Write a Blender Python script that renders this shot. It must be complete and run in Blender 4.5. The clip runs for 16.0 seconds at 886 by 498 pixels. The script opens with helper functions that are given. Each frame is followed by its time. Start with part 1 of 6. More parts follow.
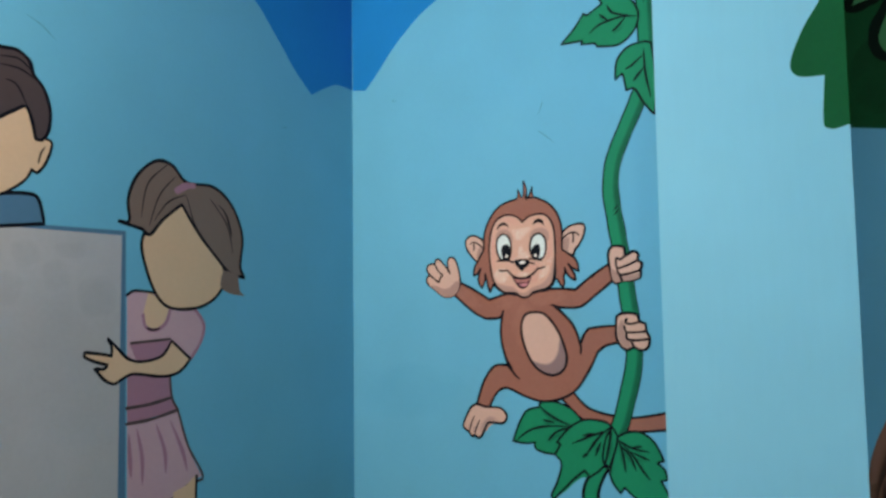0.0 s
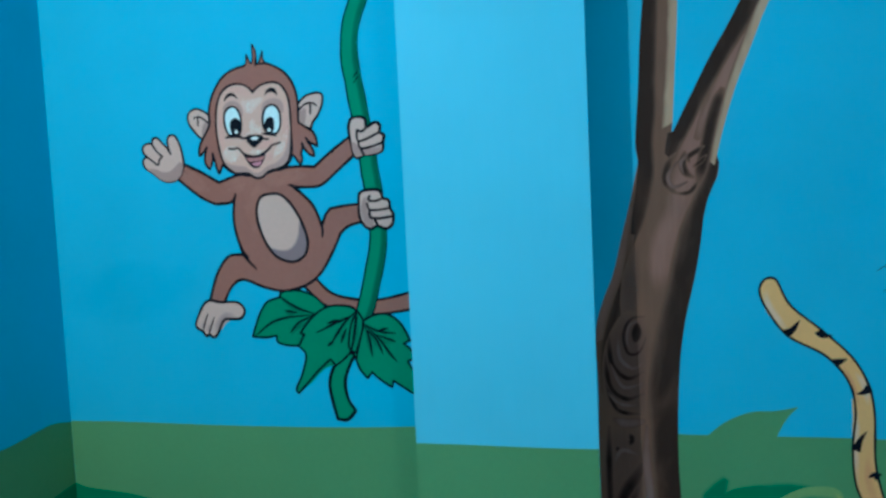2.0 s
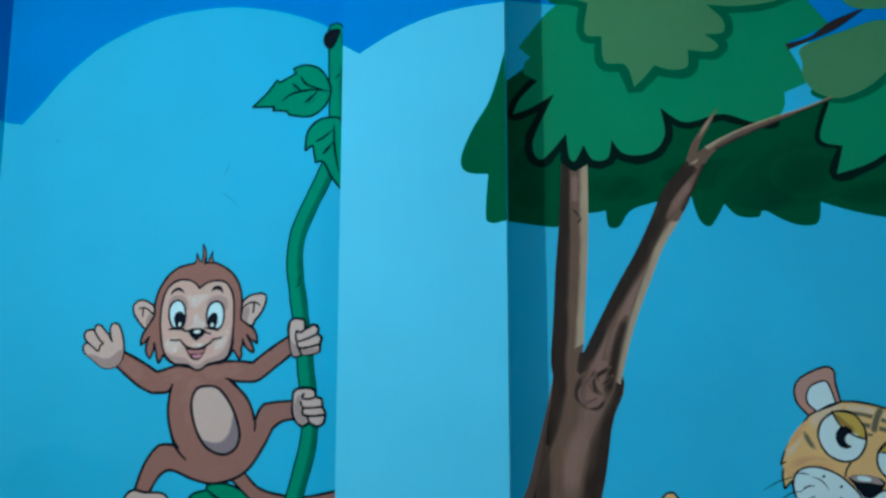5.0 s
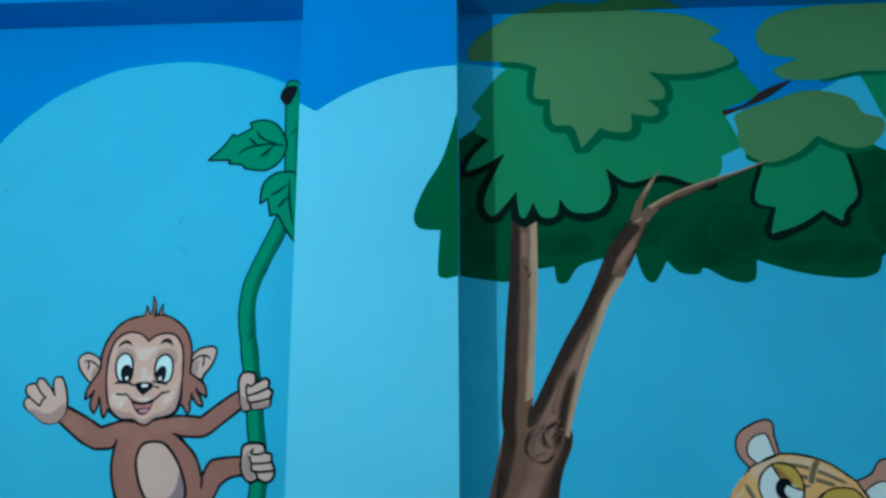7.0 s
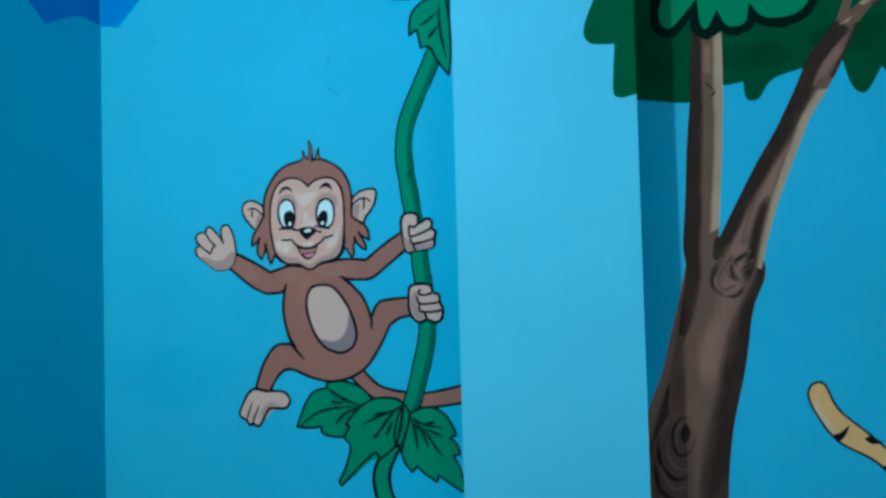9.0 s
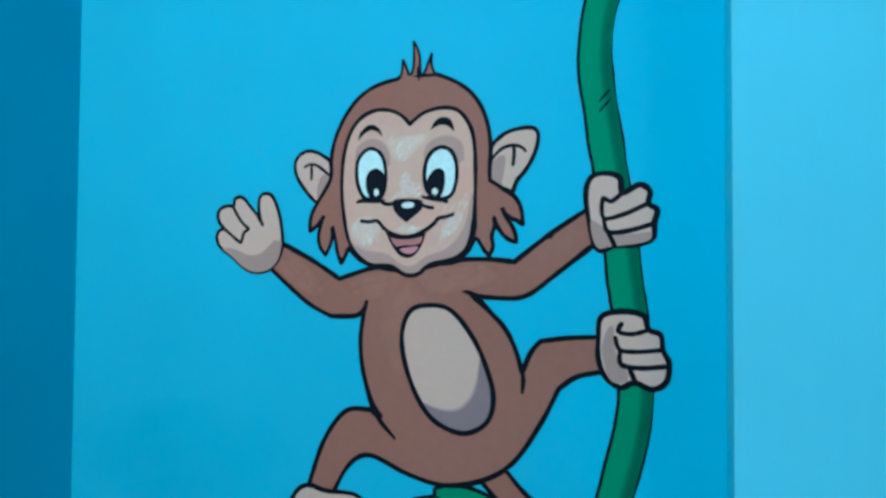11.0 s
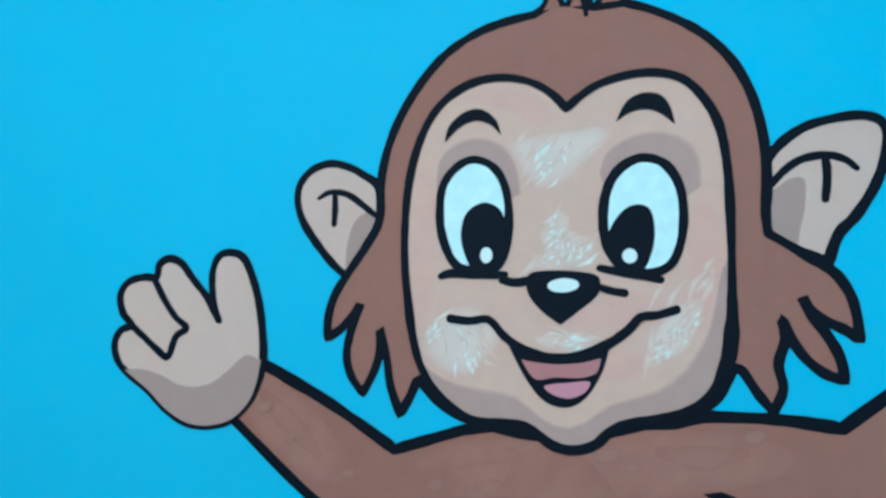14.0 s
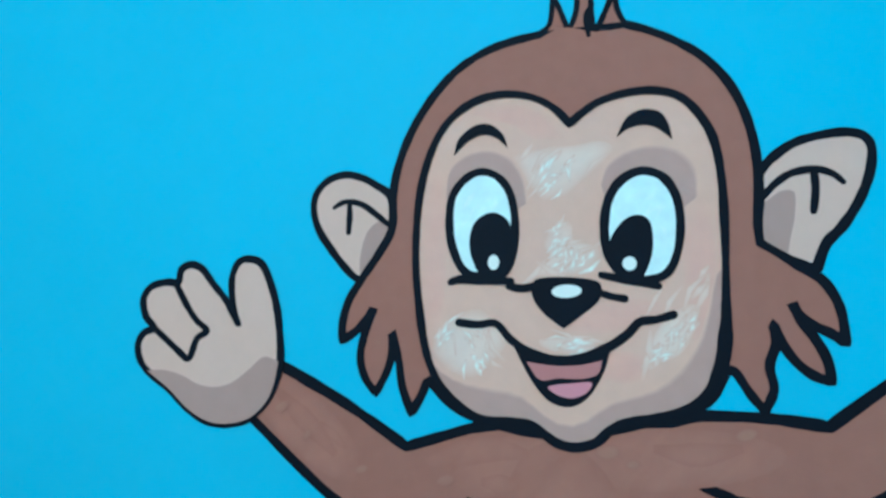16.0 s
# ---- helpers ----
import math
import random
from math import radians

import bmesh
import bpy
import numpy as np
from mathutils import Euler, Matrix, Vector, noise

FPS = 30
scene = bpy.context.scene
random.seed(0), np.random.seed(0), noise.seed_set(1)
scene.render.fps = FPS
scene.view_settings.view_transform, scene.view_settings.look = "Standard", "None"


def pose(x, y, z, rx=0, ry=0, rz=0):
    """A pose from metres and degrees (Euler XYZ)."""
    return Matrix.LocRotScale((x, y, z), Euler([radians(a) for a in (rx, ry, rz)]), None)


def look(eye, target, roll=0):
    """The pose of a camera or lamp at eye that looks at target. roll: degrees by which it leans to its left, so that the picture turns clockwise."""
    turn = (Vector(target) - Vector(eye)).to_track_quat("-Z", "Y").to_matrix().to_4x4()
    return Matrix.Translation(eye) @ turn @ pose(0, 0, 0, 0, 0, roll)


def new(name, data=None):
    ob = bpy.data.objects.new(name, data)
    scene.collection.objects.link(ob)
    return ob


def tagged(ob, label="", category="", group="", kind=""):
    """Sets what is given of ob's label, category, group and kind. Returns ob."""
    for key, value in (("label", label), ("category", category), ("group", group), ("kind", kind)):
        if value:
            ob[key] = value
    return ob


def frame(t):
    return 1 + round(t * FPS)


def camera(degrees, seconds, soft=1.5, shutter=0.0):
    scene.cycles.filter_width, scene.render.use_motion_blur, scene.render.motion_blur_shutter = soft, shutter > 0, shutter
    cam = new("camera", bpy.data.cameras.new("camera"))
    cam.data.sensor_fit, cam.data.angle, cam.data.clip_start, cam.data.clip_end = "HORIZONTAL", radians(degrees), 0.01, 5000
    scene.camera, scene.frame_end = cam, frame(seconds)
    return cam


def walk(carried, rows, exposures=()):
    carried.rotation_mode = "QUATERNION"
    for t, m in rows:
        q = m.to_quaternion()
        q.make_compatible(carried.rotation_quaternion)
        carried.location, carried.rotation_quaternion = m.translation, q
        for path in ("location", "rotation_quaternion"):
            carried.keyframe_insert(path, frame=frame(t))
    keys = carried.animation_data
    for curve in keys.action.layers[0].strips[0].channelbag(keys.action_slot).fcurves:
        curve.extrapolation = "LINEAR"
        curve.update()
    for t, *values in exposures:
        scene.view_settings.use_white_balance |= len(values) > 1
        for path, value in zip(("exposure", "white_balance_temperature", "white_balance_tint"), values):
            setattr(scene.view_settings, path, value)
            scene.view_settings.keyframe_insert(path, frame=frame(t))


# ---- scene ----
FOV = 64.01
cam = camera(FOV, 16.0, soft=2.8)
PATH = [
    (0, (1.5961, -2.0915, 1.3931), (0.5951, -0.3652, 1.5275), -0.783),
    (0.5, (1.6115, -2.0295, 1.3797), (0.7820, -0.2099, 1.4120), -0.635),
    (1, (1.6405, -1.9623, 1.3622), (0.8895, -0.1091, 1.3205), -1.319),
    (1.5, (1.6293, -1.8941, 1.3208), (1.0066, 0.0047, 1.2378), -1.444),
    (2, (1.6116, -1.8711, 1.2857), (1.1898, 0.0801, 1.1622), -2.712),
    (2.5, (1.5906, -1.9207, 1.2635), (1.3134, 0.0485, 1.0500), -4.019),
    (3, (1.5990, -1.9251, 1.2720), (1.3841, 0.0473, 1.0201), -4.889),
    (3.5, (1.6237, -1.8827, 1.3078), (1.4210, 0.1046, 1.2093), -3.107),
    (4, (1.6257, -1.9191, 1.3927), (1.3823, 0.0651, 1.4513), 0.051),
    (4.5, (1.6453, -1.9707, 1.4632), (1.4258, 0.0105, 1.6267), -0.620),
    (5, (1.6501, -2.0270, 1.4846), (1.4205, -0.0554, 1.7300), -0.039),
    (5.2, (1.6474, -2.0394, 1.4771), (1.4413, -0.0740, 1.7846), 0.501),
    (7.3, (1.6757, -2.0633, 1.5244), (1.5780, -0.1002, 1.8944), 0.063),
    (7.5, (1.6798, -2.0544, 1.5369), (1.5836, -0.0834, 1.8624), 0.314),
    (8, (1.6543, -2.0359, 1.5191), (1.4596, -0.0559, 1.7239), -0.634),
    (8.5, (1.5747, -2.0229, 1.4461), (1.1960, -0.0628, 1.5667), -1.054),
    (9, (1.4797, -1.9383, 1.3709), (1.0735, 0.0190, 1.4337), -1.523),
    (9.2, (1.4761, -1.8587, 1.3748), (0.9744, 0.0757, 1.4556), -1.724),
    (11.3, (0.9995, -0.9656, 1.3947), (0.3529, 0.9259, 1.4580), 0.335),
    (11.5, (0.9416, -0.9244, 1.3749), (0.3289, 0.9768, 1.4745), 0.469),
    (12, (0.8677, -0.8445, 1.4082), (0.3858, 1.0964, 1.4404), -3.089),
    (12.5, (0.7922, -0.7764, 1.4017), (0.3339, 1.1656, 1.5382), -1.470),
    (13, (0.7651, -0.5890, 1.4188), (0.3104, 1.3448, 1.6506), 1.685),
    (13.5, (0.7312, -0.5044, 1.4369), (0.2850, 1.4339, 1.6467), 1.802),
    (14, (0.7114, -0.5042, 1.4542), (0.2453, 1.4210, 1.7303), 1.201),
    (14.5, (0.7027, -0.5072, 1.4512), (0.2388, 1.4190, 1.7240), 1.207),
    (15, (0.7020, -0.5106, 1.4499), (0.2564, 1.4164, 1.7467), 1.305),
    (15.5, (0.7019, -0.5100, 1.4536), (0.2618, 1.4213, 1.7299), 1.095),
    (16, (0.7104, -0.5335, 1.4510), (0.2463, 1.3897, 1.7444), 1.389),
]
walk(cam, [(t, look(eye, target, roll)) for t, eye, target, roll in PATH],
     exposures=((0, -0.2, 6900, 17), (0.5, -0.28, 6100, 8), (1, -0.4, 4775, -9), (1.5, -0.29, 4600, -12), (2, -0.3, 4575, -12), (2.5, -0.1, 4600, -12), (3, -0.03, 4800, -10), (3.5, -0.13, 4800, -10), (4, -0.23, 4725, -11), (4.5, -0.24, 4750, -11), (5, -0.35, 4775, -10), (7.5, -0.33, 4900, -10), (9, -0.39, 4650, -11), (11.5, -0.2, 4625, -14), (12.5, -0.24, 4600, -14), (13.5, -0.02, 4625, -13), (14.5, -0.05, 4600, -14), (16, -0.03, 4600, -14)))

# ---- plan (metres) ----
DEPTH = 0.157            # how far pilaster and beam stand out
PX0, PX1 = 1.148, 1.603  # pilaster sides
SOFFIT = 2.645           # underside of the beam
ROOM_X, ROOM_Y, ROOM_Z = 3.7, -4.2, 3.05
WALL = 0.2

# ---- light ----
world = bpy.data.worlds.new("world")
scene.world = world
world.use_nodes = True
sky = world.node_tree.nodes.new("ShaderNodeTexSky")
sky.sky_type, sky.sun_disc = "NISHITA", False
sky.sun_elevation, sky.sun_rotation = radians(35), radians(200)
background = world.node_tree.nodes["Background"]
background.inputs["Strength"].default_value = 0.08
world.node_tree.links.new(sky.outputs["Color"], background.inputs["Color"])


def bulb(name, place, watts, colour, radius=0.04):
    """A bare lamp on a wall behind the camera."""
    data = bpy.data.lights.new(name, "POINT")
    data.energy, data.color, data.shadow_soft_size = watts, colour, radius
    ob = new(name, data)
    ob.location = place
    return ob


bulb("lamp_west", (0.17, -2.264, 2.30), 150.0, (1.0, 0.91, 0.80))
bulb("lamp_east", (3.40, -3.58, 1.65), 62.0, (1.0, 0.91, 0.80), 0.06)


# ---- materials ----
def paint(name, colour, rough=0.55, mottle=0.10, grain=0.05, relief=0.12, streak=1.0):
    """Brushed wall paint: broad unevenness, fine strokes, slight relief of the plaster."""
    mat = bpy.data.materials.new(name)
    mat.use_nodes = True
    nodes, links = mat.node_tree.nodes, mat.node_tree.links
    shader = nodes["Principled BSDF"]
    where = nodes.new("ShaderNodeNewGeometry")
    broad = nodes.new("ShaderNodeTexNoise")
    broad.inputs["Scale"].default_value, broad.inputs["Detail"].default_value = 3.5, 3.0
    stretch = nodes.new("ShaderNodeVectorMath")
    stretch.operation = "MULTIPLY"
    stretch.inputs[1].default_value = (1.0, 1.0, 1.0 / streak)
    fine = nodes.new("ShaderNodeTexNoise")
    fine.inputs["Scale"].default_value, fine.inputs["Detail"].default_value = 70.0, 4.0
    links.new(where.outputs["Position"], broad.inputs["Vector"])
    links.new(where.outputs["Position"], stretch.inputs[0])
    links.new(stretch.outputs[0], fine.inputs["Vector"])
    total = nodes.new("ShaderNodeMath")
    total.operation = "MULTIPLY_ADD"
    links.new(broad.outputs["Fac"], total.inputs[0])
    total.inputs[1].default_value = mottle * 2
    shift = nodes.new("ShaderNodeMath")
    shift.operation = "MULTIPLY_ADD"
    links.new(fine.outputs["Fac"], shift.inputs[0])
    shift.inputs[1].default_value, shift.inputs[2].default_value = grain * 2, 1.0 - mottle - grain
    links.new(shift.outputs[0], total.inputs[2])
    tint = nodes.new("ShaderNodeVectorMath")
    tint.operation = "SCALE"
    tint.inputs[0].default_value = colour
    links.new(total.outputs[0], tint.inputs["Scale"])
    links.new(tint.outputs[0], shader.inputs["Base Color"])
    gloss = nodes.new("ShaderNodeMath")
    gloss.operation = "MULTIPLY_ADD"
    links.new(fine.outputs["Fac"], gloss.inputs[0])
    gloss.inputs[1].default_value, gloss.inputs[2].default_value = 0.15, rough - 0.075
    links.new(gloss.outputs[0], shader.inputs["Roughness"])
    shader.inputs["Specular IOR Level"].default_value = 0.05
    bump = nodes.new("ShaderNodeBump")
    bump.inputs["Strength"].default_value, bump.inputs["Distance"].default_value = relief, 0.002
    links.new(fine.outputs["Fac"], bump.inputs["Height"])
    links.new(bump.outputs["Normal"], shader.inputs["Normal"])
    return mat


def thinning(mat, rag, soft, most, scale, turn):
    """How far a thin coat covers: by the brush's own cover, broken up by the strokes."""
    nodes, links = mat.node_tree.nodes, mat.node_tree.links
    where = nodes.new("ShaderNodeNewGeometry")
    slant = nodes.new("ShaderNodeMapping")
    slant.vector_type = "TEXTURE"
    slant.inputs["Rotation"].default_value = (0, turn, 0)
    slant.inputs["Scale"].default_value = (1.0, 1.0, 3.0)
    links.new(where.outputs["Position"], slant.inputs["Vector"])
    strokes = nodes.new("ShaderNodeTexNoise")
    strokes.inputs["Scale"].default_value, strokes.inputs["Detail"].default_value = scale, 4.0
    strokes.inputs["Distortion"].default_value = 0.6
    links.new(slant.outputs[0], strokes.inputs["Vector"])
    cover = nodes.new("ShaderNodeAttribute")
    cover.attribute_name = "cover"
    uneven = nodes.new("ShaderNodeMath")
    uneven.operation = "MULTIPLY_ADD"
    links.new(strokes.outputs["Fac"], uneven.inputs[0])
    uneven.inputs[1].default_value, uneven.inputs[2].default_value = 2 * rag, -rag
    total = nodes.new("ShaderNodeMath")
    total.operation = "ADD"
    links.new(cover.outputs["Fac"], total.inputs[0])
    links.new(uneven.outputs[0], total.inputs[1])
    ramp = nodes.new("ShaderNodeMapRange")
    ramp.inputs["From Min"].default_value, ramp.inputs["From Max"].default_value = 0.5 - soft, 0.5 + soft
    ramp.inputs["To Max"].default_value = most
    links.new(total.outputs[0], ramp.inputs["Value"])
    return ramp.outputs[0]


def over(base, name, colour, rag=0.5, soft=0.35, most=0.8, scale=50.0, turn=0.8):
    """A second paint brushed thinly over a first: it gives way to the first where its cover runs out."""
    mat = base.copy()
    mat.name = name
    nodes, links = mat.node_tree.nodes, mat.node_tree.links
    amount = thinning(mat, rag, soft, most, scale, turn)
    mix = nodes.new("ShaderNodeMix")
    mix.data_type = "VECTOR"
    tint = next(n for n in nodes if n.bl_idname == "ShaderNodeVectorMath" and n.operation == "SCALE")
    links.new(amount, mix.inputs["Factor"])
    mix.inputs[4].default_value = tuple(tint.inputs[0].default_value)
    mix.inputs[5].default_value = colour
    links.new(mix.outputs[1], tint.inputs[0])
    return mat


SKY = paint("sky_blue_paint", (0.1230, 0.4562, 0.6351), rough=0.5, mottle=0.09, grain=0.03)
# the wall's sky blue, lightened to make up for light missing behind the tree
LIGHTENED_SKY = paint("pale_sky_paint", (0.1380, 0.4764, 0.6551), rough=0.5, mottle=0.10, grain=0.03)
DEEP = paint("deep_blue_paint", (0.0040, 0.2187, 0.5477), rough=0.5, mottle=0.08)
GRASS = paint("grass_green_paint", (0.1502, 0.3027, 0.1216), mottle=0.09)
MOSS = paint("moss_green_paint", (0.0040, 0.1922, 0.0803), mottle=0.10)
PLAIN = paint("room_paint", (0.1933, 0.2929, 0.3616), mottle=0.04)
CEIL = paint("ceiling_white_paint", (0.6026, 0.5230, 0.5288), mottle=0.04)
TILE = paint("floor_grey", (0.1678, 0.1408, 0.1396), rough=0.4)
LINE = paint("black_line_paint", (0.0054, 0.0071, 0.0121), rough=0.6, mottle=0.3, grain=0.2)
LINE.node_tree.nodes["Principled BSDF"].inputs["Specular IOR Level"].default_value = 0.05
BROWN = paint("brown_paint", (0.3200, 0.1374, 0.0978), mottle=0.12, grain=0.08)
SKIN = paint("beige_paint", (0.6700, 0.4050, 0.3030), mottle=0.09, grain=0.07)
PALE = paint("pale_beige_paint", (0.6400, 0.4209, 0.3310), mottle=0.08)
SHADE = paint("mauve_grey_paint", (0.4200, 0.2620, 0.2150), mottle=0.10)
WHITE = paint("white_paint", (0.8000, 0.8000, 0.7300), mottle=0.05, grain=0.05)
EYE = paint("pale_cyan_paint", (0.7000, 0.8200, 0.7900), mottle=0.08, grain=0.20, relief=0.3)
COLUMN = paint("light_sky_blue_paint", (0.2130, 0.5772, 0.7244), rough=0.5, mottle=0.06, grain=0.02, streak=12.0)
PINK = paint("pink_paint", (0.5777, 0.2392, 0.2682))
ROSE = paint("dull_rose_paint", (0.4551, 0.1893, 0.1728))
LEAF = paint("leaf_green_paint", (0.0040, 0.2377, 0.1101), mottle=0.18, grain=0.08)
STEM = paint("stem_green_paint", (0.0040, 0.2478, 0.1160), mottle=0.10, streak=6.0)
FRESHBASE = paint("fresh_green_paint", (0.0040, 0.2275, 0.0979), mottle=0.15)
SCRATCH = paint("grey_scratch", (0.0650, 0.2500, 0.3500), mottle=0.2)
BARK = paint("bark_brown_paint", (0.1850, 0.0960, 0.0590), mottle=0.24, grain=0.18, streak=9.0)
BARK_DARK = paint("dark_bark_paint", (0.0343, 0.0200, 0.0199), mottle=0.25, grain=0.15, streak=9.0)
CROWN_DARK = paint("dark_crown_paint", (0.0040, 0.0780, 0.0240), mottle=0.22, grain=0.10)
LOBE = paint("green_lobe_paint", (0.0040, 0.1000, 0.0330), mottle=0.2, grain=0.10)
CROWN_MID = paint("mid_crown_paint", (0.0550, 0.2420, 0.0940), mottle=0.14)
CROWN_EDGE = paint("crown_line_paint", (0.0020, 0.0110, 0.0070), mottle=0.15)
MURKY = paint("deep_green_paint", (0.0120, 0.1180, 0.0470), mottle=0.12)
CROWN_LIGHT = paint("olive_crown_paint", (0.1150, 0.2350, 0.0860), mottle=0.12)
BUSH_LIGHT = paint("light_leaf_paint", (0.2500, 0.3650, 0.1250), mottle=0.18, grain=0.1)
ORANGE = paint("orange_paint", (0.8568, 0.4542, 0.1555), mottle=0.14)
TAWNY = paint("tawny_paint", (0.5859, 0.4314, 0.2955), mottle=0.12)
YELLOW = paint("yellow_paint", (0.6373, 0.3798, 0.0611), mottle=0.10)
HAIR = paint("hair_brown_paint", (0.2000, 0.1500, 0.1250), mottle=0.10)
DARKHAIR = paint("dark_hair_paint", (0.0720, 0.0570, 0.0600), mottle=0.10)
PEACH = paint("peach_paint", (0.5588, 0.2593, 0.1760), mottle=0.14)
TAN = paint("tan_paint", (0.6700, 0.4900, 0.3200), mottle=0.08)
LILAC = paint("lilac_paint", (0.5372, 0.3714, 0.4194), mottle=0.10)
MAUVE = paint("mauve_paint", (0.3648, 0.2003, 0.2702), mottle=0.10)
TEAL = paint("teal_paint", (0.0741, 0.1925, 0.3027), mottle=0.08)
BOARD = paint("board_grey_white_paint", (0.4200, 0.4500, 0.4600), mottle=0.16)
# the next two put the glare off glossy brushwork into the colour
GLEAM = over(SKIN, "thin_white_mark", (0.7830, 0.6228, 0.5158), rag=0.7, soft=0.6, most=0.7, scale=26.0)
CYAN_GLINT = over(SKIN, "thin_cyan_mark", (0.8400, 0.9000, 0.8100), rag=1.0, soft=0.7, most=0.85, scale=50.0)
BLUSH = over(SKIN, "thin_pink_mark", (0.6787, 0.3598, 0.2808), rag=0.8, soft=0.6, most=0.6, scale=25.0)
DRYBROWN = over(BROWN, "thin_tan_mark", (0.4012, 0.1794, 0.1273), rag=1.6, soft=0.7, most=0.55, scale=36.0)
JAW = over(SKIN, "warm_grey_shading", (0.4750, 0.2900, 0.2360), rag=0.2, soft=0.3, most=1.0, scale=20.0)
FLECK = over(BROWN, "pale_paint_fleck", (0.4778, 0.2701, 0.1968), rag=1.2, soft=0.6, most=0.25, scale=60.0)
WHITEN = over(EYE, "thin_white_mark", (0.7794, 0.8463, 0.8593), rag=1.4, soft=0.8, most=0.8, scale=60.0)
BELLY = over(PALE, "mauve_grey_shading", (0.2685, 0.1857, 0.1841), rag=0.2, soft=0.3, most=1.0, scale=20.0)
DRYBARK = over(BARK, "dark_bark_mark", (0.0330, 0.0190, 0.0140), rag=0.5, soft=0.45, most=0.97, scale=20.0, turn=0.1)
PALEBARK = over(BARK, "pale_bark_mark", (0.5200, 0.3250, 0.1900), rag=0.6, soft=0.40, most=0.95, scale=24.0, turn=0.1)
WARMBARK = over(BARK, "reddish_bark_mark", (0.3050, 0.1500, 0.1050), rag=0.4, soft=0.5, most=0.9, scale=18.0, turn=0.1)
SMUDGE = over(SKY, "dull_blue_mark", (0.0876, 0.3854, 0.5650), rag=1.2, soft=0.8, most=0.4, scale=6.0)
MURK = over(CROWN_DARK, "thin_dark_mark", (0.0040, 0.0364, 0.0126), rag=2.4, soft=1.2, most=0.8, scale=9.0)
LIGHTORANGE = over(ORANGE, "pale_cream_shade", (0.7930, 0.5616, 0.3942), rag=0.4, soft=0.6, most=0.75, scale=20.0)
DEEPORANGE = over(ORANGE, "reddish_orange_shade", (0.6866, 0.2885, 0.1186), rag=0.2, soft=0.5, most=0.8, scale=20.0)
OLIVE = over(ORANGE, "olive_brown_shade", (0.1373, 0.1155, 0.0738), rag=0.2, soft=0.35, most=0.95, scale=30.0)
GREYWHITE = over(WHITE, "grey_white_shade", (0.6123, 0.5838, 0.5788), rag=0.3, soft=0.5, most=0.8, scale=20.0)
FRESH = over(BUSH_LIGHT, "fresh_green_mark", (0.0040, 0.2275, 0.0979), rag=0.5, soft=0.35, most=0.95, scale=22.0)
GRASSY = over(FRESHBASE, "grass_green_mark", (0.0675, 0.2424, 0.0312), rag=0.7, soft=0.5, most=0.9, scale=22.0)
STEMSHADE = over(STEM, "stem_shade_mark", (0.0040, 0.1012, 0.0543), rag=0.3, soft=0.5, most=0.9, scale=30.0)
DARK_LEAF = paint("dark_leaf_paint", (0.0040, 0.0445, 0.0206), mottle=0.25, grain=0.12)
GRUBBY = over(BOARD, "grey_smear", (0.3000, 0.3300, 0.3450), rag=1.1, soft=0.7, most=0.3, scale=14.0)
LEAF_SHADE = over(LEAF, "leaf_shadow_mark", (0.0040, 0.1063, 0.0573), rag=0.25, soft=0.55, most=0.75, scale=30.0)
BACK_RIM = over(GRASS, "moss_green_edge", (0.0040, 0.1922, 0.0803), rag=0.3, soft=0.5, most=1.0, scale=24.0)
BACK_LIGHT = over(MOSS, "fresh_green_mark", (0.0040, 0.2073, 0.0728), rag=0.4, soft=0.6, most=0.8, scale=16.0)
DARK_RIM = over(MOSS, "dark_green_edge", (0.0040, 0.0445, 0.0206), rag=0.3, soft=0.5, most=1.0, scale=24.0)
DRIP_DARK = over(DARK_LEAF, "blackish_drip", (0.0024, 0.0142, 0.0079), rag=0.4, soft=0.5, most=0.9, scale=20.0, turn=0.0)
DRIP_TEAL = over(DARK_LEAF, "teal_drip", (0.0040, 0.1316, 0.1202), rag=0.4, soft=0.5, most=0.75, scale=20.0, turn=0.0)
DRIP_GREEN = over(DARK_LEAF, "green_drip", (0.0040, 0.1719, 0.0735), rag=0.4, soft=0.5, most=0.7, scale=20.0, turn=0.0)
STALK = over(DARK_LEAF, "pale_stalk", (0.1822, 0.3027, 0.1980), rag=0.3, soft=0.5, most=0.85, scale=24.0, turn=0.0)
TIP = over(BUSH_LIGHT, "yellow_green_mark", (0.4415, 0.4522, 0.1122), rag=0.4, soft=0.5, most=0.9, scale=24.0)
MINT = over(BUSH_LIGHT, "mint_white_mark", (0.4410, 0.5643, 0.3759), rag=0.5, soft=0.5, most=0.85, scale=24.0)
DIM = over(FRESHBASE, "dim_green_mark", (0.0040, 0.1062, 0.0573), rag=0.5, soft=0.6, most=0.85, scale=22.0)
COOL = over(FRESHBASE, "teal_green_mark", (0.0040, 0.1923, 0.1293), rag=0.5, soft=0.6, most=0.8, scale=22.0)
EDGE = over(FRESHBASE, "pale_green_mark", (0.2434, 0.3728, 0.1198), rag=0.35, soft=0.5, most=0.95, scale=22.0)
KNOTFIELD = over(BARK, "dim_bark_mark", (0.1400, 0.0740, 0.0520), rag=0.4, soft=0.5, most=1.0, scale=16.0, turn=0.1)
KNOTBASE = paint("dim_bark_paint", (0.1400, 0.0740, 0.0520), mottle=0.24, grain=0.18, streak=9.0)
KNOT = over(KNOTBASE, "knot_dark_mark", (0.0150, 0.0090, 0.0080), rag=0.4, soft=0.5, most=0.97, scale=24.0, turn=0.1)
